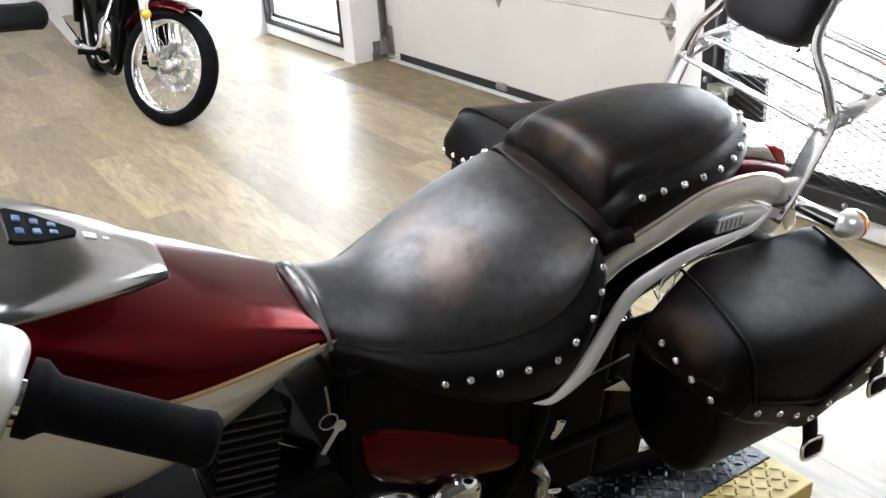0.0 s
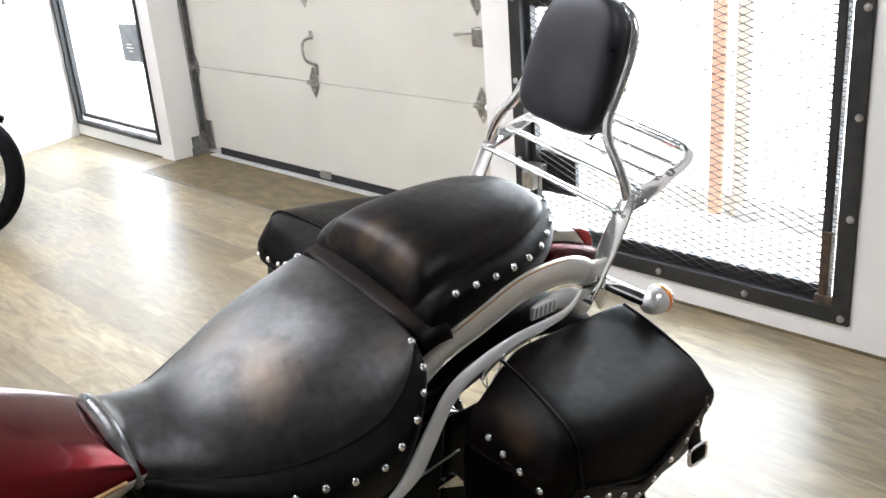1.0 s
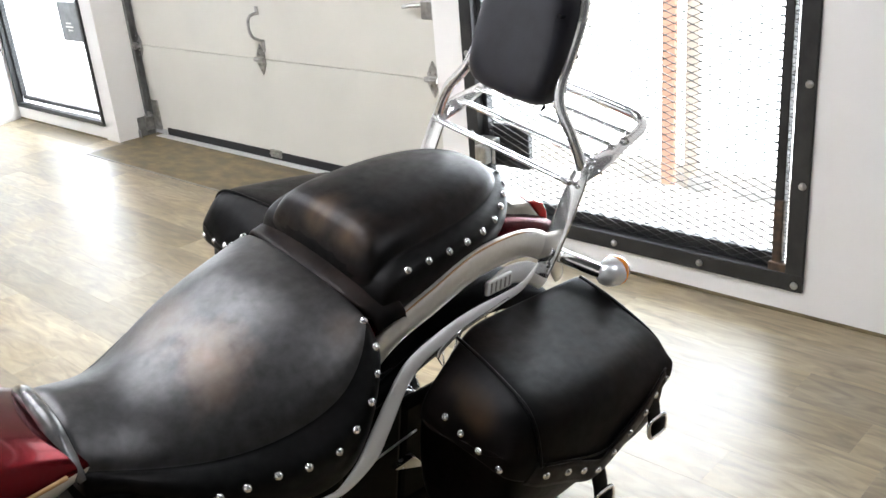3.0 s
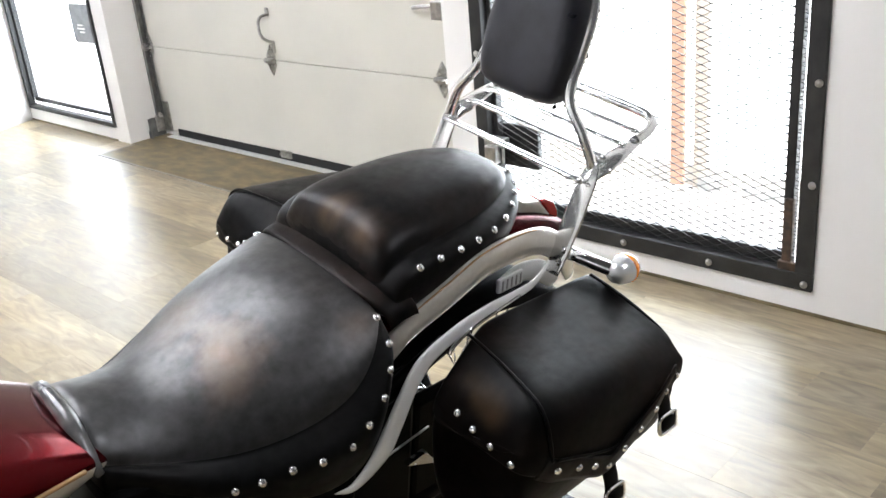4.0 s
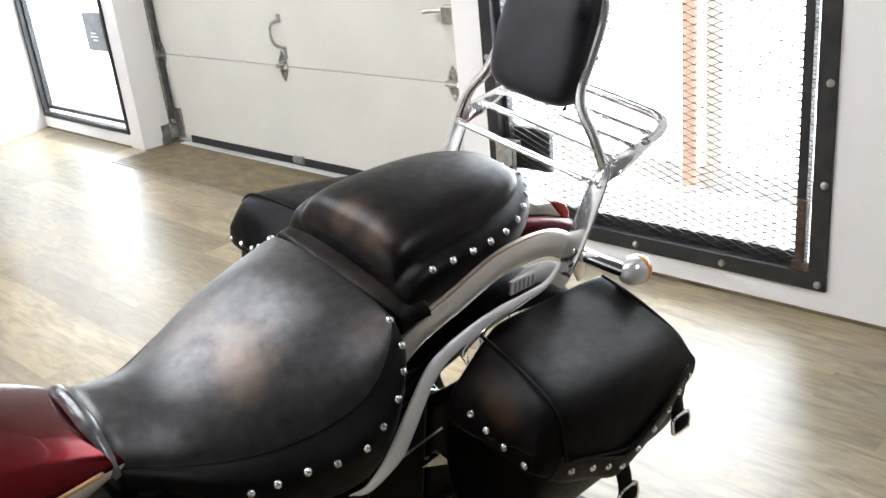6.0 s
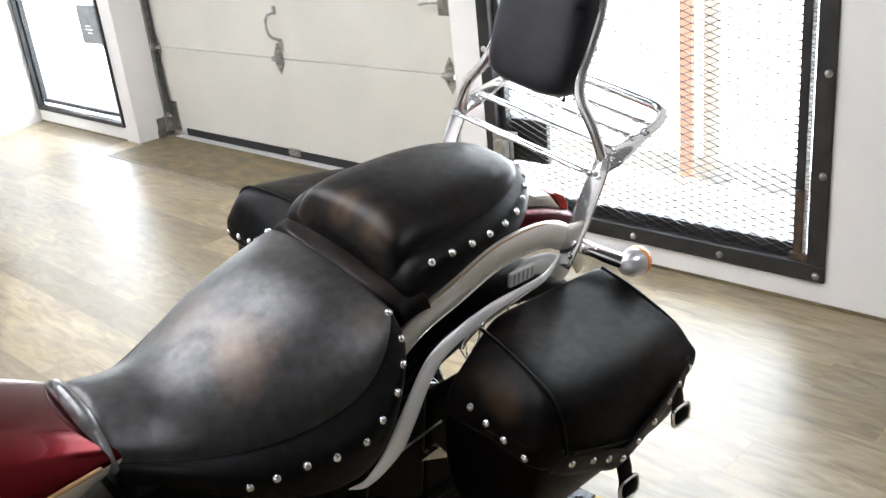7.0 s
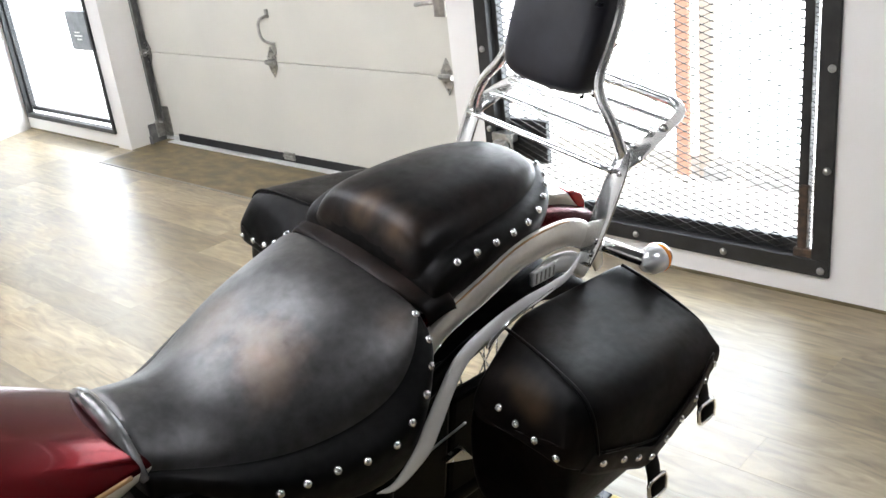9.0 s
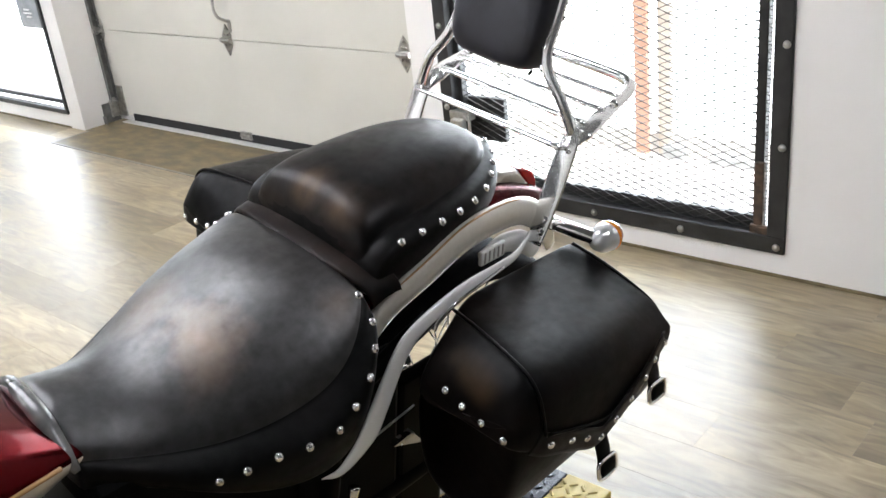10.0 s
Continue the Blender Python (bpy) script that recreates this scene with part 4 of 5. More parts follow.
# wheels
def wheel(parent, u, w, radius, width, label, spokes=36, turn=Matrix(), k=1.0):
    hold = new("wheel")
    hold.parent = parent
    hold.matrix_basis = turn @ Matrix.Translation(B(u, 0, w)) @ pose(0, 0, 0, 90, 0, 0)
    hold["label"] = label
    t, h = radius, width / 2
    part("tyre", turned([(t - 0.085 * k, -h * 0.72), (t - 0.05, -h), (t - 0.018, -h * 0.86), (t - 0.004, -h * 0.45), (t, 0), (t - 0.004, h * 0.45), (t - 0.018, h * 0.86), (t - 0.05, h), (t - 0.085 * k, h * 0.72), (t - 0.095 * k, 0), (t - 0.085 * k, -h * 0.72)], 56), RUBBER, hold)
    part("rim", turned([(t - 0.078 * k, -h * 0.66), (t - 0.088 * k, -h * 0.70), (t - 0.105 * k, -h * 0.35), (t - 0.112 * k, 0), (t - 0.105 * k, h * 0.35), (t - 0.088 * k, h * 0.70), (t - 0.078 * k, h * 0.66), (t - 0.098 * k, 0), (t - 0.078 * k, -h * 0.66)], 56), CHROME, hold)
    part("hub", turned([(0.0001, -h * 0.9), (0.018, -h * 0.9), (0.030, -h * 0.75), (0.046, -h * 0.6), (0.046, -h * 0.5), (0.030, 0), (0.046, h * 0.5), (0.046, h * 0.6), (0.030, h * 0.75), (0.018, h * 0.9), (0.0001, h * 0.9)], 24), ALLOY, hold)
    bm = bmesh.new()
    tube(bm, [(0.045, 0, 0), (t - 0.105 * k, 0, 0)], 0.0019, 5, 1)
    spoke = mesh_of("spoke", finish(bm), CHROME)
    for i in range(spokes):
        a, s = 2 * math.pi * i / spokes, 1 if i % 2 else -1
        start = Vector((0.044 * math.cos(a + 0.55 * (1 if i % 4 < 2 else -1)), 0.044 * math.sin(a + 0.55 * (1 if i % 4 < 2 else -1)), s * h * 0.55))
        end = Vector((math.cos(a) * (t - 0.105 * k), math.sin(a) * (t - 0.105 * k), 0))
        way = end - start
        rot = way.to_track_quat("X", "Z").to_matrix().to_4x4()
        long = way.length / (t - 0.105 * k - 0.045)
        piece("spoke", spoke, hold, Matrix.Translation(start) @ rot @ Matrix.Diagonal((long, 1, 1, 1)) @ Matrix.Translation((-0.045, 0, 0)))
    part("brake_disc", turned([(0.075, h * 0.78), (0.125, h * 0.78), (0.125, h * 0.78 + 0.005), (0.075, h * 0.78 + 0.005), (0.075, h * 0.78)], 36), STEEL, hold)
    return hold


wheel(bike, 0.30, 0.315, 0.315, 0.12, "rear wire-spoke wheel with black tyre", k=0.72)
wheel(bike, -1.41, 0.325, 0.325, 0.13, "front wire-spoke wheel with black tyre")

# saddlebags
def saddlebag(side):
    bag = new("saddlebag")
    bag.parent = bike
    bag["label"] = "black leather saddlebag with studded lid and buckles"
    bag.matrix_basis = Matrix.Translation((0, 0, 0.0 if side == 1 else 0.020))

    def S(u, v, w):
        return B(u, side * v, w)

    bm = bmesh.new()
    rows = []
    for u, k in ((0.018, 0.80), (0.024, 0.95), (0.06, 1.0), (0.20, 1.0), (0.33, 1.0), (0.392, 0.97), (0.402, 0.84)):
        cv, cw = 0.300, 0.530
        low = 0.405 + 0.02 * (u / 0.4)
        ring = [(0.195, 0.68), (0.190, 0.55), (0.205, low + 0.05), (0.235, low + 0.01), (0.30, low), (0.350, low + 0.012), (0.382, low + 0.055), (0.402, 0.54), (0.404, 0.60), (0.385, 0.67)]
        rows.append([S(u, cv + (v - cv) * k, cw + (w - cw) * k) for v, w in ring])
    loft(bm, rows)
    part("bag_body", finish(bm), LEATHER_BAG, bag, "", sub=2)
    bm = bmesh.new()
    rows = []
    lid = [  # u, inner top, outer top, outer edge, skirt, width
        (0.006, 0.640, 0.640, 0.376, 0.630, 0.88),
        (0.004, 0.664, 0.664, 0.392, 0.622, 0.97),
        (0.010, 0.684, 0.686, 0.404, 0.614, 1.0),
        (0.030, 0.703, 0.707, 0.415, 0.607, 1.0),
        (0.046, 0.711, 0.715, 0.419, 0.602, 1.0),
        (0.072, 0.711, 0.712, 0.425, 0.592, 1.0),
        (0.110, 0.709, 0.705, 0.429, 0.573, 1.0),
        (0.177, 0.706, 0.697, 0.431, 0.540, 1.0),
        (0.290, 0.703, 0.684, 0.421, 0.569, 1.0),
        (0.372, 0.699, 0.668, 0.406, 0.594, 1.0),
        (0.393, 0.697, 0.664, 0.402, 0.598, 1.0),
        (0.398, 0.695, 0.662, 0.400, 0.600, 1.0),
        (0.401, 0.690, 0.656, 0.396, 0.604, 0.985),
        (0.402, 0.662, 0.640, 0.370, 0.615, 0.90),
    ]

    def swept(u, v, w):
        """The front of the lid runs back towards the wheel, more so at its top."""
        k = max(0.0, 1 - max(u, 0.0) / 0.30) * max(-0.35, min(1.0, (w - 0.655) / 0.05))
        return S(u + 0.055 * k * (0.405 - v) / 0.2, v, w)

    for u, inner, top, outer, skirt, k in lid:
        crown = 0.007 if u < 0.15 else 0.003
        ring = [(0.186, inner - 0.040), (0.184, inner - 0.008), (0.186, inner - 0.002), (0.194, inner + 0.001), (0.260, inner + 0.36 * (top - inner) + crown), (0.325, inner + 0.74 * (top - inner) + crown), (outer - 0.036, top + 0.002), (outer - 0.016, top - 0.016), (outer - 0.005, 0.5 * (top + skirt) + 0.008), (outer + 0.001, skirt + 0.034), (outer + 0.001, skirt + 0.005), (outer - 0.008, skirt), (outer - 0.040, skirt + 0.004), (0.300, skirt + 0.006)]
        nip = 0.040 * max(0.0, min(1.0, (0.10 - u) / 0.10))
        rows.append([swept(u, 0.31 + (v + nip * max(0.0, (0.34 - v) / 0.15) - 0.31) * k, w) for v, w in ring])
    loft(bm, rows)
    cap = part("bag_lid", finish(bm), LEATHER_BAG, bag, "studded leather lid", sub=2)
    part("lid_piping", tubed([S(0.398, 0.192, 0.695), S(0.399, 0.260, 0.686), S(0.399, 0.325, 0.671), S(0.397, 0.358, 0.660), S(0.394, 0.376, 0.647), S(0.390, 0.386, 0.625)], 0.0040, segments=8), LEATHER_BAG, cap)
    part("lid_piping", tubed([swept(0.046, 0.200, 0.710), swept(0.046, 0.260, 0.716), swept(0.046, 0.325, 0.718), swept(0.047, 0.378, 0.714), swept(0.048, 0.404, 0.696), swept(0.049, 0.416, 0.664), swept(0.050, 0.421, 0.632)], 0.0029, segments=8), LEATHER_BAG, cap)
    # a leather border along the skirt, its studs, and the two straps with buckles
    border = part("lid_border", tubed([S(0.036, 0.414, 0.626), S(0.060, 0.423, 0.613), S(0.101, 0.428, 0.597), S(0.139, 0.430, 0.578), S(0.177, 0.431, 0.560), S(0.214, 0.430, 0.570), S(0.256, 0.427, 0.584), S(0.303, 0.420, 0.595), S(0.341, 0.410, 0.605), S(0.374, 0.402, 0.612)], 0.022, flat=(0.12, 1.0), segments=10), LEATHER_BORDER, bag, "brown-black leather border strip")
    part("border_seam", tubed([S(u, v + 0.002, w + 0.026) for u, v, w in ((0.05, 0.426, 0.616), (0.101, 0.430, 0.597), (0.150, 0.431, 0.577), (0.190, 0.431, 0.566), (0.225, 0.430, 0.577), (0.303, 0.420, 0.599), (0.366, 0.404, 0.617))], 0.0022, segments=6), LEATHER_BAG, cap, "raised stitched seam")
    front = [(-0.004, 0.275, 0.657), (0.004, 0.310, 0.645), (0.009, 0.346, 0.638), (0.014, 0.384, 0.631)]
    stud_row(cap, [S(u, v, w) for u, v, w in front])
    flank = [(0.054, 0.428, 0.615), (0.101, 0.431, 0.598), (0.139, 0.432, 0.579), (0.177, 0.432, 0.558), (0.214, 0.431, 0.572), (0.256, 0.427, 0.586), (0.303, 0.420, 0.597), (0.341, 0.412, 0.608), (0.387, 0.402, 0.619)]
    stud_row(border, [S(u, v + 0.02, w) for u, v, w in flank])
    for u, v, top in ((0.190, 0.424, 0.556), (0.334, 0.408, 0.612)):
        strap = part("buckle_strap", tubed([S(u, v - 0.004, top), S(u, v + 0.010, top - 0.030), S(u, v + 0.016, top - 0.056), S(u, v + 0.018, top - 0.072)], 0.017, flat=(1.0, 0.16), segments=8), LEATHER_BAG, bag, "black leather buckle strap")
        m = Matrix.Translation(S(u, v + 0.022, top - 0.056)) @ pose(0, 0, 0, -side * 12, 0, 0)
        ring = [(0.019, -0.014), (0.022, 0.0), (0.019, 0.014), (0.0, 0.016), (-0.019, 0.014), (-0.022, 0.0), (-0.019, -0.014), (0.0, -0.016), (0.019, -0.014)]
        part("buckle", finish(tube(bmesh.new(), [m @ Vector((x, 0, z)) for x, z in ring], 0.0032, 8, 4)), CHROME, strap, "chrome strap buckle")
        part("buckle_pad", finish(box(bmesh.new(), (-0.016, -0.004, -0.011), (0.016, 0.004, 0.011), 0.003, m=m)), BLACK_METAL, strap)
    return bag


saddlebag(1)
saddlebag(-1)

# sissy bar, backrest pad and luggage rack
sissy = new("sissy_bar")
sissy.parent = bike
sissy["label"] = "chrome sissy bar with luggage rack and black backrest"
for side in (1, -1):
    part("side_plate", tubed([B(0.322, side * 0.166, 0.715), B(0.340, side * 0.166, 0.760), B(0.362, side * 0.167, 0.815), B(0.384, side * 0.167, 0.870), B(0.398, side * 0.166, 0.902)], [0.014, 0.019, 0.020, 0.019, 0.012], flat=(1.0, 0.22), segments=12), POLISHED, sissy, "chrome sissy bar side plate")
    for u, w in ((0.330, 0.737), (0.338, 0.758), (0.384, 0.866)):
        part("bolt", turned([(0.0001, 0.007), (0.005, 0.006), (0.007, 0.002), (0.007, -0.002), (0.0001, -0.002)], 10, facing(B(u, side * 0.172, w), (0, -side, 0))), CHROME, sissy)
    part("rack_arm", tubed([B(0.388, side * 0.165, 0.868), B(0.418, side * 0.166, 0.886), B(0.452, side * 0.166, 0.897), B(0.500, side * 0.166, 0.909), B(0.540, side * 0.164, 0.918)], [0.010, 0.022, 0.020, 0.013, 0.010], flat=(1.0, 0.32), segments=12), POLISHED, sissy, "flat tapered chrome rack arm")
loop = [B(0.398, 0.163, 0.880), B(0.395, 0.158, 0.905), B(0.389, 0.140, 0.944), B(0.388, 0.112, 0.980), B(0.394, 0.100, 1.012), B(0.414, 0.097, 1.058), B(0.434, 0.095, 1.116), B(0.450, 0.080, 1.156), B(0.456, 0.050, 1.176), B(0.458, 0.0, 1.180)]
loop = loop + [Vector((p.x - 0.018 * max(0.0, 1 - (p.z - 0.88) / 0.12), -p.y, p.z)) for p in loop[-2::-1]]
part("backrest_loop", tubed(loop, 0.0095, segments=12), POLISHED, sissy)
rack = [B(0.500, 0.166, 0.911), B(0.535, 0.165, 0.919), B(0.560, 0.158, 0.926), B(0.575, 0.140, 0.930), B(0.580, 0.110, 0.931), B(0.582, 0.0, 0.932)]
rack = rack + [Vector((p.x, -p.y, p.z)) for p in rack[-2::-1]]
part("rack_frame", tubed(rack, 0.0095, segments=12), POLISHED, sissy)
for u, w, r, end in ((0.372, 0.874, 0.0080, 0.166), (0.432, 0.898, 0.0085, 0.164), (0.478, 0.910, 0.0065, 0.164), (0.520, 0.922, 0.0065, 0.164)):
    part("rack_bar", tubed([B(u, end, w), B(u, 0.0, w), B(u, -end, w)], r, segments=10, flat=(1.0, 0.6)), POLISHED, sissy, "chrome rack bar")

bm = bmesh.new()
rows = []
outline = [(0.0, 0.0), (0.064, 0.002), (0.086, 0.012), (0.096, 0.038), (0.099, 0.095), (0.095, 0.152), (0.079, 0.200), (0.046, 0.226), (0.0, 0.233)]
outline = outline + [(-v, w) for v, w in outline[-2:0:-1]]
PAD_FOOT, PAD_LEAN = 0.404, 0.27


def pad_point(du, v, w):
    return B(PAD_FOOT - du + PAD_LEAN * w, v, 0.962 + w + PAD_LEAN * du)


for du, k in ((0.0, 0.93), (0.004, 0.985), (0.018, 1.0), (0.034, 0.99), (0.046, 0.93), (0.053, 0.75), (0.055, 0.40)):
    rows.append([pad_point(du, v * k, 0.117 + (w - 0.117) * k) for v, w in outline])
loft(bm, rows)
pad = part("backrest_pad", finish(bm), VINYL_PAD, sissy, "padded black vinyl backrest", sub=2)
for v, w in outline:
    bm = turned([(0.0001, 0.004), (0.004, 0.003), (0.006, 0.0), (0.0001, -0.001)], 8, facing(pad_point(0.004, v, w), (0.6, -v * 8, (w - 0.117) * 6)))
    part("pad_tack", bm, BLACK_METAL, pad)

# tail light and indicators
def across(profile, half, round_=0.86):
    """A body with the side outline (u, w), rounded towards its two ends."""
    bm = bmesh.new()
    cu, cw = (sum(c) / len(profile) for c in zip(*profile))
    rows = []
    for v, k in ((half, round_), (half * 0.93, 1.0), (half * 0.5, 1.05), (-half * 0.5, 1.05), (-half * 0.93, 1.0), (-half, round_)):
        rows.append([B(cu + (u - cu) * k, v, cw + (w - cw) * k) for u, w in profile])
    loft(bm, rows)
    return finish(bm, False)


lamp = part("tail_light", across([(0.352, 0.752), (0.350, 0.776), (0.364, 0.788), (0.407, 0.778), (0.440, 0.742), (0.467, 0.712), (0.467, 0.690), (0.420, 0.700)], 0.054), SILVER_PAINT, bike, "silver tail light housing", edges=0.003)
part("lens", across([(0.411, 0.778), (0.430, 0.774), (0.452, 0.762), (0.465, 0.742), (0.472, 0.712), (0.469, 0.707), (0.442, 0.739)], 0.051), RED_LENS, lamp, "red plastic lens", edges=0.003)
for side in (1, -1):
    stem = part("indicator", turned([(0.0001, 0.019), (0.023, 0.019), (0.0262, 0.016), (0.0262, 0.007), (0.0225, -0.009), (0.014, -0.021), (0.0001, -0.025)], 24, facing(B(0.425, side * 0.233, 0.713), (1, 0, 0.05))), SATIN, bike, "round chrome indicator")
    part("lens", turned([(0.0001, 0.034), (0.014, 0.032), (0.0225, 0.027), (0.0268, 0.017), (0.0268, 0.012), (0.0001, 0.012)], 24, facing(B(0.425, side * 0.233, 0.713), (1, 0, 0.05))), AMBER, stem, "amber lens")
    part("stem", tubed([B(0.385, side * 0.150, 0.725), B(0.405, side * 0.20, 0.718), B(0.418, side * 0.235, 0.714)], 0.013, segments=10), CHROME, stem)

# side covers, engine, frame, key
for side in (1, -1):
    bm = bmesh.new()
    rows = []
    for u, lo, hi in ((-0.428, 0.45, 0.545), (-0.405, 0.39, 0.562), (-0.32, 0.335, 0.515), (-0.24, 0.31, 0.468), (-0.15, 0.29, 0.415), (-0.09, 0.30, 0.365)):
        rows.append([B(u, side * v, lo + (hi - lo) * h) for v, h in ((0.09, 0), (0.128, 0.06), (0.146, 0.3), (0.146, 0.7), (0.128, 0.95), (0.09, 1))])
    loft(bm, rows)
    part("side_cover", finish(bm), BURGUNDY, bike, "dark burgundy side cover", sub=2)
engine = new("engine")
engine.parent = bike
engine["label"] = "black air-cooled engine with finned cylinders"
part("crankcase", boxed(((-0.86, -0.13, 0.22), (-0.36, 0.13, 0.46)), ((-0.70, -0.15, 0.26), (-0.42, 0.15, 0.40)), bevel=0.03, segments=3), BLACK_METAL, engine)
for cu, tilt in ((-0.605, 10), (-0.80, -24)):
    m = Matrix.Translation(B(cu, 0, 0.46)) @ pose(0, 0, 0, 0, tilt, 0)
    part("cylinder", finish(box(bmesh.new(), (-0.040, -0.075, -0.04), (0.040, 0.075, 0.22), 0.012, m=m), False), BLACK_METAL, engine)
    for k in range(11):
        part("fin", finish(box(bmesh.new(), (-0.046, -0.118, 0.012 * 1.45 * k - 0.01), (0.046, 0.118, 0.012 * 1.45 * k - 0.005), 0.002, m=m), False), FIN_PAINT, engine)
    part("rocker_cover", finish(box(bmesh.new(), (-0.07, -0.085, 0.19), (0.07, 0.085, 0.235), 0.018, 3, m=m), True), CHROME, engine, "chrome rocker cover")
part("primary_cover", turned([(0.0001, 0.03), (0.09, 0.028), (0.115, 0.015), (0.12, -0.02), (0.0001, -0.02)], 32, facing(B(-0.62, 0.145, 0.33), (0, -1, 0))), CHROME, engine, "chrome engine side cover")
part("alternator_cover", turned([(0.0001, 0.02), (0.06, 0.018), (0.08, 0.008), (0.085, -0.02), (0.0001, -0.02)], 32, facing(B(-0.40, 0.140, 0.31), (0, -1, 0))), ALLOY, engine)
for side in (1, -1):
    part("frame_tube", tubed([B(-1.02, side * 0.05, 0.74), B(-0.98, side * 0.11, 0.45), B(-0.86, side * 0.14, 0.20), B(-0.40, side * 0.14, 0.19), B(-0.16, side * 0.135, 0.27), B(-0.10, side * 0.14, 0.50), B(-0.16, side * 0.13, 0.62)], 0.018, segments=10), BLACK_METAL, bike)
    part("swingarm", tubed([B(-0.14, side * 0.125, 0.33), B(0.05, side * 0.125, 0.33), B(0.30, side * 0.115, 0.325)], 0.024, segments=10), BLACK_METAL, bike)
    part("seat_rail", tubed([B(-0.45, side * 0.10, 0.64), B(-0.15, side * 0.15, 0.60), B(0.10, side * 0.145, 0.66)], 0.015, segments=8), BLACK_METAL, bike)
# battery box enlarged to fill the black space under the seat
part("under_seat_box", boxed(((-0.46, -0.132, 0.34), (-0.08, 0.132, 0.655)), ((-0.40, -0.125, 0.16), (-0.06, 0.125, 0.36)), bevel=0.02), BLACK_METAL, bike, "black battery box filling the space under the seat")
bm = bmesh.new()
face = bm.faces.new([bm.verts.new(B(u, 0.165, w)) for u, w in ((0.010, 0.462), (0.078, 0.430), (0.052, 0.468))])
got = bmesh.ops.extrude_face_region(bm, geom=[face])["geom"]
bmesh.ops.translate(bm, vec=(0, 0.012, 0), verts=[g for g in got if isinstance(g, bmesh.types.BMVert)])
part("bag_bracket", finish(bm, False), ALLOY, bike, "small bright steel bag bracket")
part("brake_rod", tubed([B(-0.08, 0.168, 0.507), B(-0.012, 0.168, 0.518), B(0.050, 0.168, 0.528)], 0.002, segments=8, steps=2), STEEL, bike)
# added black fillers ahead of the rear wheel, cut to fit the camera's view
part("swingarm_filler", boxed(((-0.10, -0.01, 0.20), (0.06, 0.11, 0.60)), bevel=0.012), BLACK_METAL, bike)
part("wheel_filler", boxed(((-0.16, -0.140, 0.20), (0.046, -0.112, 0.63)), ((0.047, -0.139, 0.20), (0.16, -0.113, 0.556)), bevel=0.010), BLACK_METAL, bike, "black filler panel beside the rear wheel")
part("frame_bolt", tubed([B(-0.080, 0.172, 0.442), B(-0.086, 0.174, 0.425), B(-0.094, 0.172, 0.404)], [0.010, 0.008, 0.005], segments=10), CHROME, bike)
peg = part("peg_bracket", tubed([B(-0.115, 0.165, 0.340), B(-0.095, 0.170, 0.305), B(-0.100, 0.170, 0.270), B(-0.055, 0.172, 0.250)], [0.012, 0.010, 0.014, 0.012], segments=10), ALLOY, bike, "cast alloy footpeg bracket")
part("footpeg", tubed([B(-0.055, 0.172, 0.250), B(-0.050, 0.240, 0.255)], 0.014, segments=10, steps=2), RUBBER, peg)
part("pivot_cover", turned([(0.0001, 0.020), (0.030, 0.018), (0.052, 0.006), (0.055, -0.02), (0.0001, -0.02)], 28, facing(B(-0.262, 0.150, 0.315), (0, -1, 0))), CHROME, bike, "round chrome pivot cover")
stand = part("side_stand", tubed([B(-0.42, 0.15, 0.20), B(-0.36, 0.24, 0.13), B(-0.32, 0.300, 0.075)], 0.014, segments=10), CHROME, bike, "chrome side stand")
part("foot", finish(box(bmesh.new(), (-0.03, -0.02, -0.004), (0.03, 0.02, 0.004), 0.003, m=Matrix.Translation(B(-0.32, 0.305, 0.072)) @ pose(0, 0, 0, -13.5, 0, 0)), False), CHROME, stand)
for side in (1, -1):
    board = part("footboard", finish(box(bmesh.new(), (-0.93, -side * 0.31 - 0.05, 0.24), (-0.62, -side * 0.31 + 0.05, 0.262), 0.01), True), RUBBER, bike, "black rubber footboard")
    part("bracket", tubed([B(-0.78, side * 0.13, 0.25), B(-0.78, side * 0.30, 0.245)], 0.012, segments=8, steps=2), BLACK_METAL, board)
for side, base in ((-1, 0.24), (-1, 0.34)):
    part("exhaust_pipe", tubed([B(-0.70, -0.16, 0.42), B(-0.52, -0.20, base), B(-0.1, -0.21, base), B(0.28, -0.21, base + 0.01)], [0.024, 0.026, 0.040, 0.042], segments=14), CHROME, bike, "chrome exhaust pipe")

ring_at = B(-0.484, 0.150, 0.668)
bm = tube(bmesh.new(), [ring_at + Vector((0, 0, 0)), ring_at + Vector((0.001, -0.004, -0.020)), ring_at + Vector((0.002, -0.006, -0.045))], 0.0022, 6)
tube(bm, [ring_at + Vector((0.014 * math.cos(a), -0.006, -0.060 + 0.014 * math.sin(a))) for a in np.linspace(0, 2 * math.pi, 13)], 0.0013, 6, 1)
keys = part("key_chain", finish(bm), STEEL, bike, "hanging key ring with steel key")
m = Matrix.Translation(ring_at + Vector((0.006, -0.008, -0.088))) @ pose(0, 0, 0, 0, 32, 0)
bm = turned([(0.0001, 0.0015), (0.0095, 0.0015), (0.0095, -0.0015), (0.0001, -0.0015)], 14, m @ Matrix.Translation((0, 0, 0.018)) @ pose(0, 0, 0, 90, 0, 0))
box(bm, (-0.004, -0.001, -0.034), (0.004, 0.001, 0.010), 0.0005, m=m)
part("key", finish(bm, False), STEEL, keys)

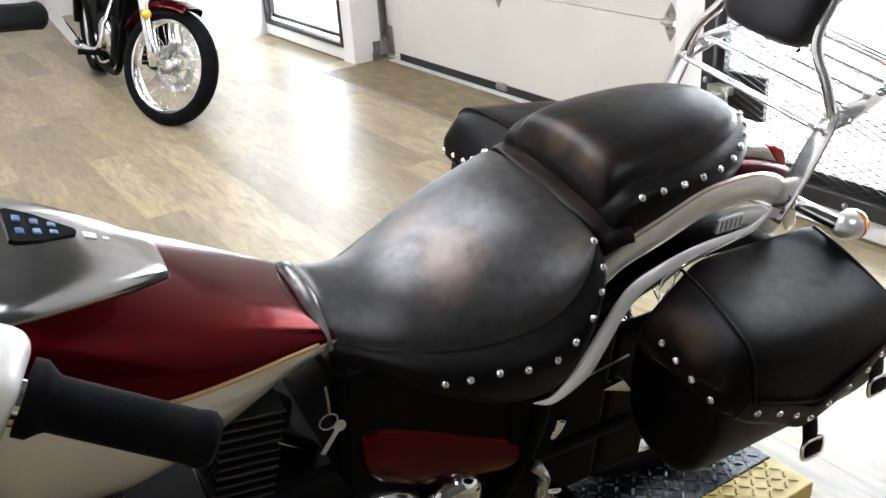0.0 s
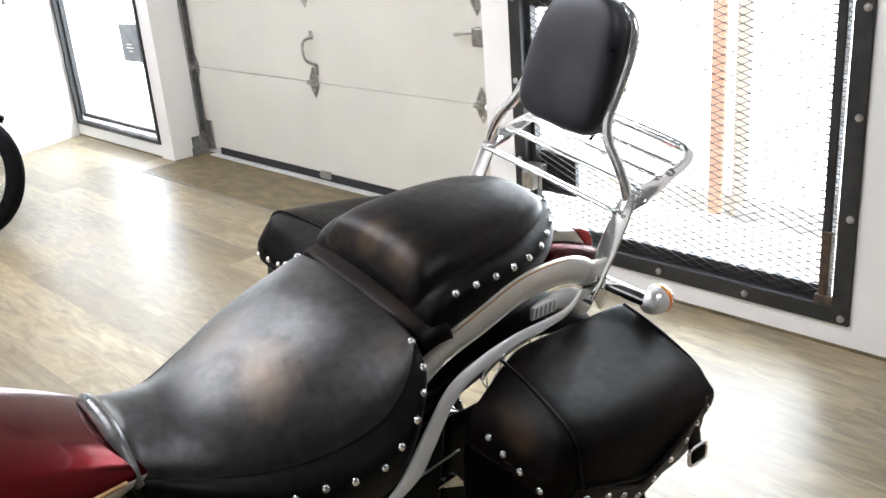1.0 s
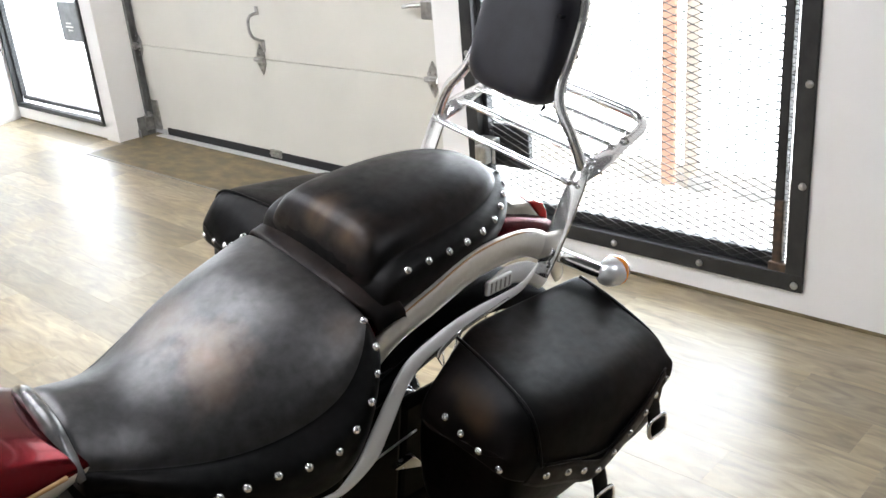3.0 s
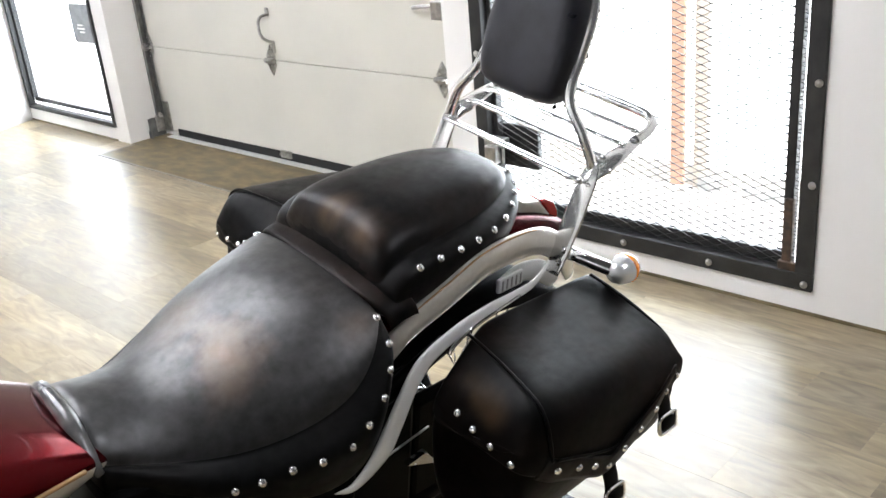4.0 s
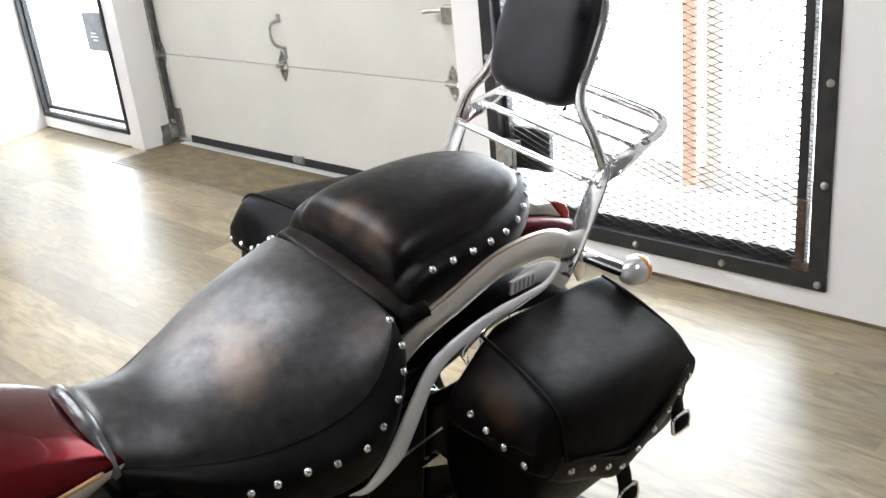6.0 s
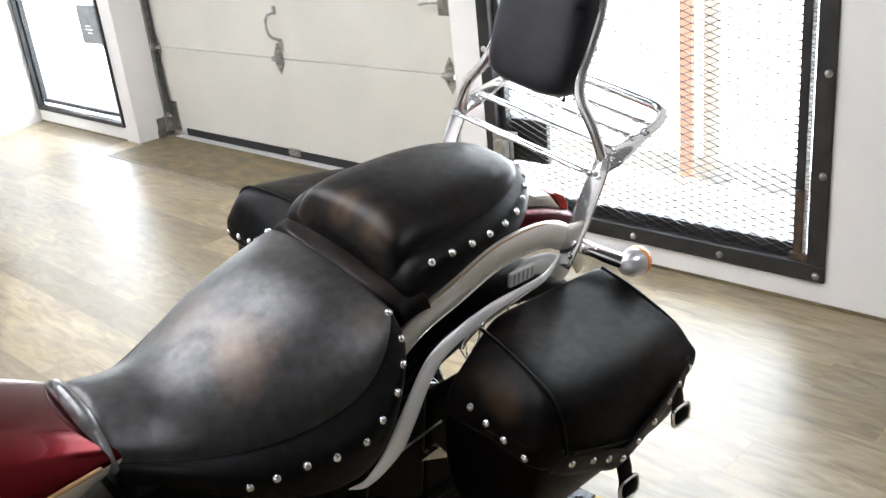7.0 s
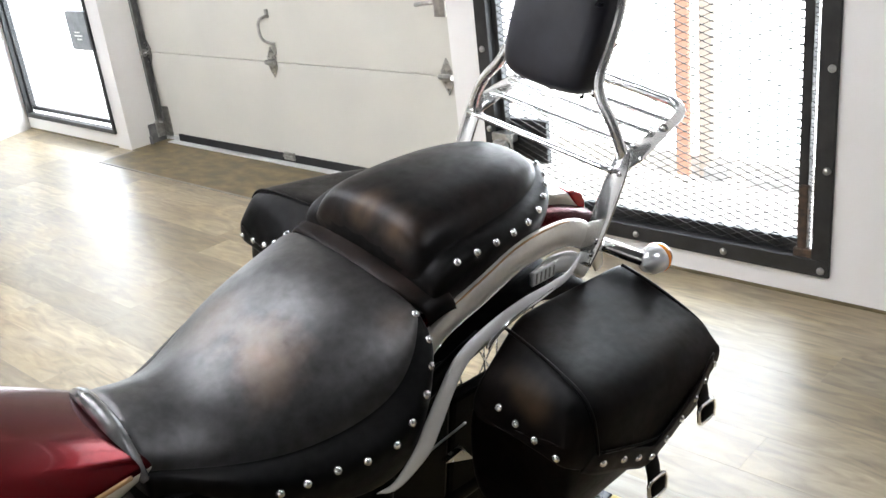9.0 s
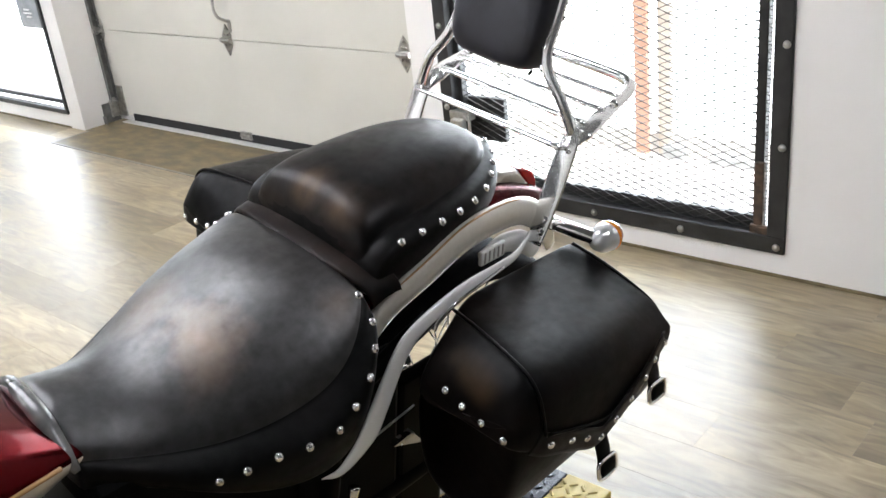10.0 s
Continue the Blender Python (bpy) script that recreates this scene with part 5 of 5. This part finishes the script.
# handlebar, grips, levers, mirrors
bar = new("handlebar")
bar.parent = bike
bar["label"] = "wide chrome handlebar with black rubber grips"
half = [B(-0.98, 0.0, 1.075), B(-0.985, 0.10, 1.085), B(-0.985, 0.24, 1.125), B(-0.920, 0.42, 1.140), B(-0.862, 0.489, 1.117), B(-0.738, 0.537, 1.053)]
part("bar_tube", tubed([B(-0.690, -0.445, 1.015), B(-0.790, -0.375, 1.048), B(-0.90, -0.30, 1.100), B(-0.975, -0.14, 1.090)] + half, 0.0127, segments=12), CHROME, bar)
for side in (1, -1):
    a, b = (B(-0.835, 0.500, 1.103), B(-0.729, 0.540, 1.048)) if side == 1 else (B(-0.780, -0.382, 1.044), B(-0.680, -0.452, 1.012))
    way = (b - a).normalized()
    grip = part("grip", turned([(0.0001, 0.006), (0.017, 0.005), (0.0212, 0.0), (0.0212, -0.006), (0.0200, -0.012), (0.0198, -0.108), (0.0220, -0.112), (0.0275, -0.119), (0.0275, -0.128), (0.0001, -0.128)], 24, facing(b, way)), RUBBER, bar, "black ribbed rubber grip")
    perch = part("lever_perch", finish(box(bmesh.new(), (-0.034, -0.036, -0.034), (0.034, 0.036, 0.030), 0.016, 4, m=facing(a - way * 0.036, way)), True), SHINE_WHITE, bar, "silver switch housing")
    part("lever", tubed([a - way * 0.05 + Vector((-0.04, 0, 0.02)), a + way * 0.01 + Vector((-0.105, 0, 0.05)), b + Vector((-0.130, 0, 0.06))], [0.010, 0.008, 0.006], segments=8), BLACK_METAL, bar, "black lever")
    stalk = part("mirror_stalk", tubed([a - way * 0.04 + Vector((0, 0, 0.02)), a - way * 0.05 + Vector((-0.03, -0.03 * side, 0.12)), a + Vector((-0.05, -0.09 * side, 0.20))], 0.006, segments=8), CHROME, bar)
    part("mirror", turned([(0.0001, 0.006), (0.05, 0.005), (0.056, 0.0), (0.05, -0.016), (0.0001, -0.024)], 28, facing(a + Vector((-0.05, -0.10 * side, 0.225)), (1, 0, 0))), CHROME, bar)

# front end
for side in (1, -1):
    part("fork_leg", tubed([B(-1.41, side * 0.11, 0.325), B(-1.24, side * 0.11, 0.70), B(-1.04, side * 0.11, 1.06)], [0.028, 0.028, 0.024], segments=14, steps=3), CHROME, bike, "chrome fork leg")
part("headlight", turned([(0.0001, 0.10), (0.08, 0.09), (0.095, 0.06), (0.09, 0.0), (0.06, -0.06), (0.0001, -0.09)], 28, facing(B(-1.20, 0, 0.93), (-1, 0, 0))), CHROME, bike, "round chrome headlight")
part("triple_clamp", boxed(((-1.10, -0.14, 0.98), (-0.98, 0.14, 1.02)), bevel=0.01), CHROME, bike)
FC_U, FC_W = -1.41, 0.325
part("front_fender", fender_bm(0.365, 165, 10, 0.085, 0.08), BURGUNDY, bike, "glossy burgundy front fender")

# ---- lift platform ----
lift = thing("lift_platform", "black diamond-plate lift platform with worn yellow edge", "lift platform")
LX0, LX1, LY0, LY1, LZ = 3.45, 4.215, -3.75, -1.195, 0.045
part("deck", boxed(((LX0, LY0, 0.006), (LX1 - 0.11, LY1, LZ)), bevel=0.003), DIAMOND_BLACK, lift)
part("edge_strip", boxed(((LX1 - 0.108, LY0, 0.006), (LX1, LY1, LZ)), bevel=0.003), DIAMOND_YELLOW, lift, "worn yellow painted edge")
lug = bmesh.new()
box(lug, (-0.0105, -0.0034, -0.001), (0.0105, 0.0034, 0.0032), 0.0024, 1)
finish(lug)
lug.faces.ensure_lookup_table()
lv = [v.co.copy() for v in lug.verts]
lf = [[v.index for v in f.verts] for f in lug.faces]
lug.free()
for nm, x0, x1, mt in (("tread", LX0 + 0.03, LX1 - 0.12, TREAD_STEEL), ("tread", LX1 - 0.10, LX1 - 0.01, DIAMOND_YELLOW)):
    verts, faces, row = [], [], 0
    y = LY0 + 0.03
    while y < LY1 - 0.02:
        x, col = x0, 0
        while x < x1:
            turn = Matrix.Rotation(radians(45 if (row + col) % 2 else -45), 4, "Z")
            k = len(verts)
            verts += [(p.x + x, p.y + y, p.z + LZ) for p in (turn @ q for q in lv)]
            faces += [[i + k for i in f] for f in lf]
            x, col = x + 0.024, col + 1
        y, row = y + 0.024, row + 1
    me = bpy.data.meshes.new(nm)
    me.from_pydata(verts, [], faces)
    me.materials.append(mt)
    tagged(piece(nm, me, lift, Matrix()), "raised diamond tread", kind="stuff")

# ---- the other motorcycle ----
# its front wheel and fork are turned left, and tilted to fit the camera's view
second_pose = Matrix.Translation((0.395, -1.34, 0.0)) @ pose(0, 0, 0, 0, 0, 177) @ pose(0, 0, 0, 9, 0, 0)
STEER = pose(0, 0, 0, 0, 0, 31) @ pose(0, 0, 0, 9, 0, 0)
bike = thing("motorcycle", "red and black cruiser motorcycle with chrome wire wheels", "motorcycle", at=second_pose)
wheel(bike, 0.0, 0.300, 0.300, 0.10, "front wire-spoke wheel with black tyre", turn=STEER, k=0.75)
wheel(bike, 1.55, 0.315, 0.315, 0.14, "rear wheel with black tyre")
FC_U, FC_W = 0.0, 0.300
part("front_fender", fender_bm(0.335, 114, 30, 0.062, 0.045), BURGUNDY, bike, "glossy red front fender", at=STEER)
for side in (1, -1):
    part("fork_leg", tubed([B(0.02, side * 0.085, 0.30), B(0.14, side * 0.085, 0.62), B(0.30, side * 0.085, 1.05)], [0.030, 0.028, 0.022], segments=14, steps=3), CHROME, bike, "chrome fork leg", at=STEER)
    stem = part("indicator", turned([(0.0001, 0.028), (0.018, 0.024), (0.029, 0.010), (0.031, -0.004), (0.022, -0.020), (0.0001, -0.027)], 20, facing(B(0.18, side * 0.18, 0.68), (-1, -side * 0.2, 0))), AMBER, bike, "round amber indicator")
    part("footpeg", tubed([B(0.62, side * 0.14, 0.27), B(0.62, side * 0.30, 0.28)], 0.016, segments=10, steps=2), RUBBER, bike, "black footpeg")
    part("frame_tube", tubed([B(0.28, side * 0.06, 0.85), B(0.36, side * 0.12, 0.40), B(0.48, side * 0.13, 0.19), B(1.0, side * 0.13, 0.20), B(1.2, side * 0.13, 0.42), B(1.45, side * 0.13, 0.62)], 0.018, segments=10), BLACK_METAL, bike)
    part("shock", tubed([B(1.45, side * 0.14, 0.34), B(1.30, side * 0.14, 0.64)], 0.028, segments=12, steps=2), BLACK_METAL, bike, "black shock absorber")
engine = new("engine")
engine.parent = bike
engine["label"] = "polished alloy and black V-twin engine"
part("crankcase", boxed(((0.48, -0.13, 0.22), (0.98, 0.13, 0.46)), bevel=0.04, segments=3), BLACK_METAL, engine)
for side in (1, -1):
    part("side_cover", turned([(0.0001, 0.03), (0.08, 0.026), (0.105, 0.01), (0.11, -0.03), (0.0001, -0.03)], 32, facing(B(0.66, side * 0.14, 0.36), (0, -side, 0))), ALLOY, engine, "polished round engine cover")
for cu, tilt in ((0.62, -22), (0.84, 22)):
    m = Matrix.Translation(B(cu, 0, 0.44)) @ pose(0, 0, 0, 0, tilt, 0)
    for k in range(9):
        part("fin", finish(box(bmesh.new(), (-0.08, -0.10, 0.022 * k), (0.08, 0.10, 0.022 * k + 0.010), 0.002, m=m), False), BLACK_METAL, engine)
    part("rocker_cover", finish(box(bmesh.new(), (-0.07, -0.085, 0.19), (0.07, 0.085, 0.25), 0.018, 3, m=m), True), ALLOY, engine)
for cu in (0.66,):
    part("exhaust_pipe", tubed([B(cu, -0.09, 0.56), B(cu - 0.05, -0.150, 0.44), B(cu - 0.02, -0.190, 0.29), B(0.86, -0.245, 0.275)], 0.017, segments=12), CHROME, bike, "chrome exhaust header")
part("silencer", tubed([B(0.82, -0.245, 0.270), B(0.92, -0.255, 0.285), B(1.30, -0.258, 0.318), B(1.66, -0.260, 0.345)], [0.020, 0.033, 0.036, 0.036], segments=18), CHROME, bike, "long chrome silencer")
for side in (1, -1):
    part("reflector", turned([(0.0001, 0.010), (0.022, 0.008), (0.026, 0.0), (0.0001, -0.004)], 18, facing(B(0.07, side * 0.125, 0.545), (-0.5, -side, 0.1))), YELLOW_LENS, bike, "yellow fork reflector", at=STEER)
part("lever_linkage", tubed([B(0.50, -0.165, 0.25), B(0.66, -0.17, 0.215), B(0.80, -0.165, 0.23)], 0.007, segments=8), ALLOY, engine)
part("carburettor", turned([(0.0001, 0.05), (0.035, 0.048), (0.045, 0.03), (0.045, -0.03), (0.0001, -0.04)], 20, facing(B(0.72, -0.13, 0.62), (0, 1, 0))), ALLOY, engine, "polished intake cover")
part("radiator", boxed(((0.30, -0.10, 0.36), (0.34, 0.10, 0.66)), bevel=0.006), BLACK_METAL, bike, "black radiator")
bm = bmesh.new()
rows = []
for u, wide, low, high in ((0.22, 0.06, 0.80, 0.92), (0.32, 0.13, 0.76, 0.97), (0.50, 0.15, 0.74, 0.97), (0.68, 0.12, 0.74, 0.90), (0.80, 0.07, 0.74, 0.82)):
    rows.append([B(u, v, w) for v, w in mirrored(tank_half(wide, low, high))] + [B(u, 0, low)])
loft(bm, rows)
part("fuel_tank", finish(bm), BURGUNDY, bike, "glossy red fuel tank", sub=2)
part("seat", boxed(((0.80, -0.13, 0.66), (1.45, 0.13, 0.75)), bevel=0.04, segments=4), LEATHER_BAG, bike, "black seat")
FC_U, FC_W = 1.55, 0.315
part("rear_fender", fender_bm(0.37, 150, 0, 0.095, 0.08), BURGUNDY, bike, "glossy red rear fender")
part("handlebar", tubed([B(0.52, 0.40, 1.10), B(0.40, 0.34, 1.14), B(0.32, 0.12, 1.10), B(0.32, 0.0, 1.09), B(0.32, -0.12, 1.10), B(0.40, -0.34, 1.14), B(0.52, -0.40, 1.10)], 0.0127, segments=10), CHROME, bike)
part("headlight", turned([(0.0001, 0.08), (0.07, 0.07), (0.085, 0.05), (0.08, 0.0), (0.0001, -0.08)], 28, facing(B(0.16, 0, 0.95), (-1, 0, 0))), CHROME, bike)
part("battery_box", boxed(((0.98, -0.12, 0.30), (1.22, 0.12, 0.66)), bevel=0.02), BLACK_METAL, bike)

# ---- floor planks ----
PLANK_W, PLANK_L = 0.152, 0.914
plank_meshes = {}


def plank_mesh(lx, ly):
    key = (round(lx, 3), round(ly, 3))
    if key not in plank_meshes:
        bm = bmesh.new()
        g, b = 0.00003, 0.00025
        top = [(g + b, g + b), (lx - g - b, g + b), (lx - g - b, ly - g - b), (g + b, ly - g - b)]
        rim = [(g, g), (lx - g, g), (lx - g, ly - g), (g, ly - g)]
        t = [bm.verts.new((x, y, 0.0)) for x, y in top]
        r = [bm.verts.new((x, y, -b)) for x, y in rim]
        d = [bm.verts.new((x, y, -0.006)) for x, y in rim]
        bm.faces.new(t)
        for i in range(4):
            j = (i + 1) % 4
            bm.faces.new((r[i], r[j], t[j], t[i]))
            bm.faces.new((d[i], d[j], r[j], r[i]))
        plank_meshes[key] = mesh_of("plank", finish(bm, False), PLANK)
    return plank_meshes[key]


rng = random.Random(4)
rest_v, rest_f = [], []
near = 0
row = 0
y = 0.0
while y > SOUTH + 0.01:
    ly = min(PLANK_W, y - SOUTH)
    y0 = y - ly
    x = WEST - rng.random() * PLANK_L
    while x < EAST:
        a, b = max(x, WEST), min(x + PLANK_L, EAST)
        if b - a > 0.02:
            if near < 298 and -1.6 < a < 5.6 and y0 > -4.2:
                piece("plank", plank_mesh(b - a, ly), floor, Matrix.Translation((a, y0, 0)))
                near += 1
            else:
                k = len(rest_v)
                rest_v += [(a + 0.0004, y0 + 0.0004, 0), (b - 0.0004, y0 + 0.0004, 0), (b - 0.0004, y - 0.0004, 0), (a + 0.0004, y - 0.0004, 0)]
                rest_f.append((k, k + 1, k + 2, k + 3))
        x += PLANK_L
    y, row = y0, row + 1
me = bpy.data.meshes.new("planks_far")
me.from_pydata(rest_v, [], rest_f)
me.materials.append(PLANK)
tagged(piece("plank_field", me, floor, Matrix()), kind="stuff")
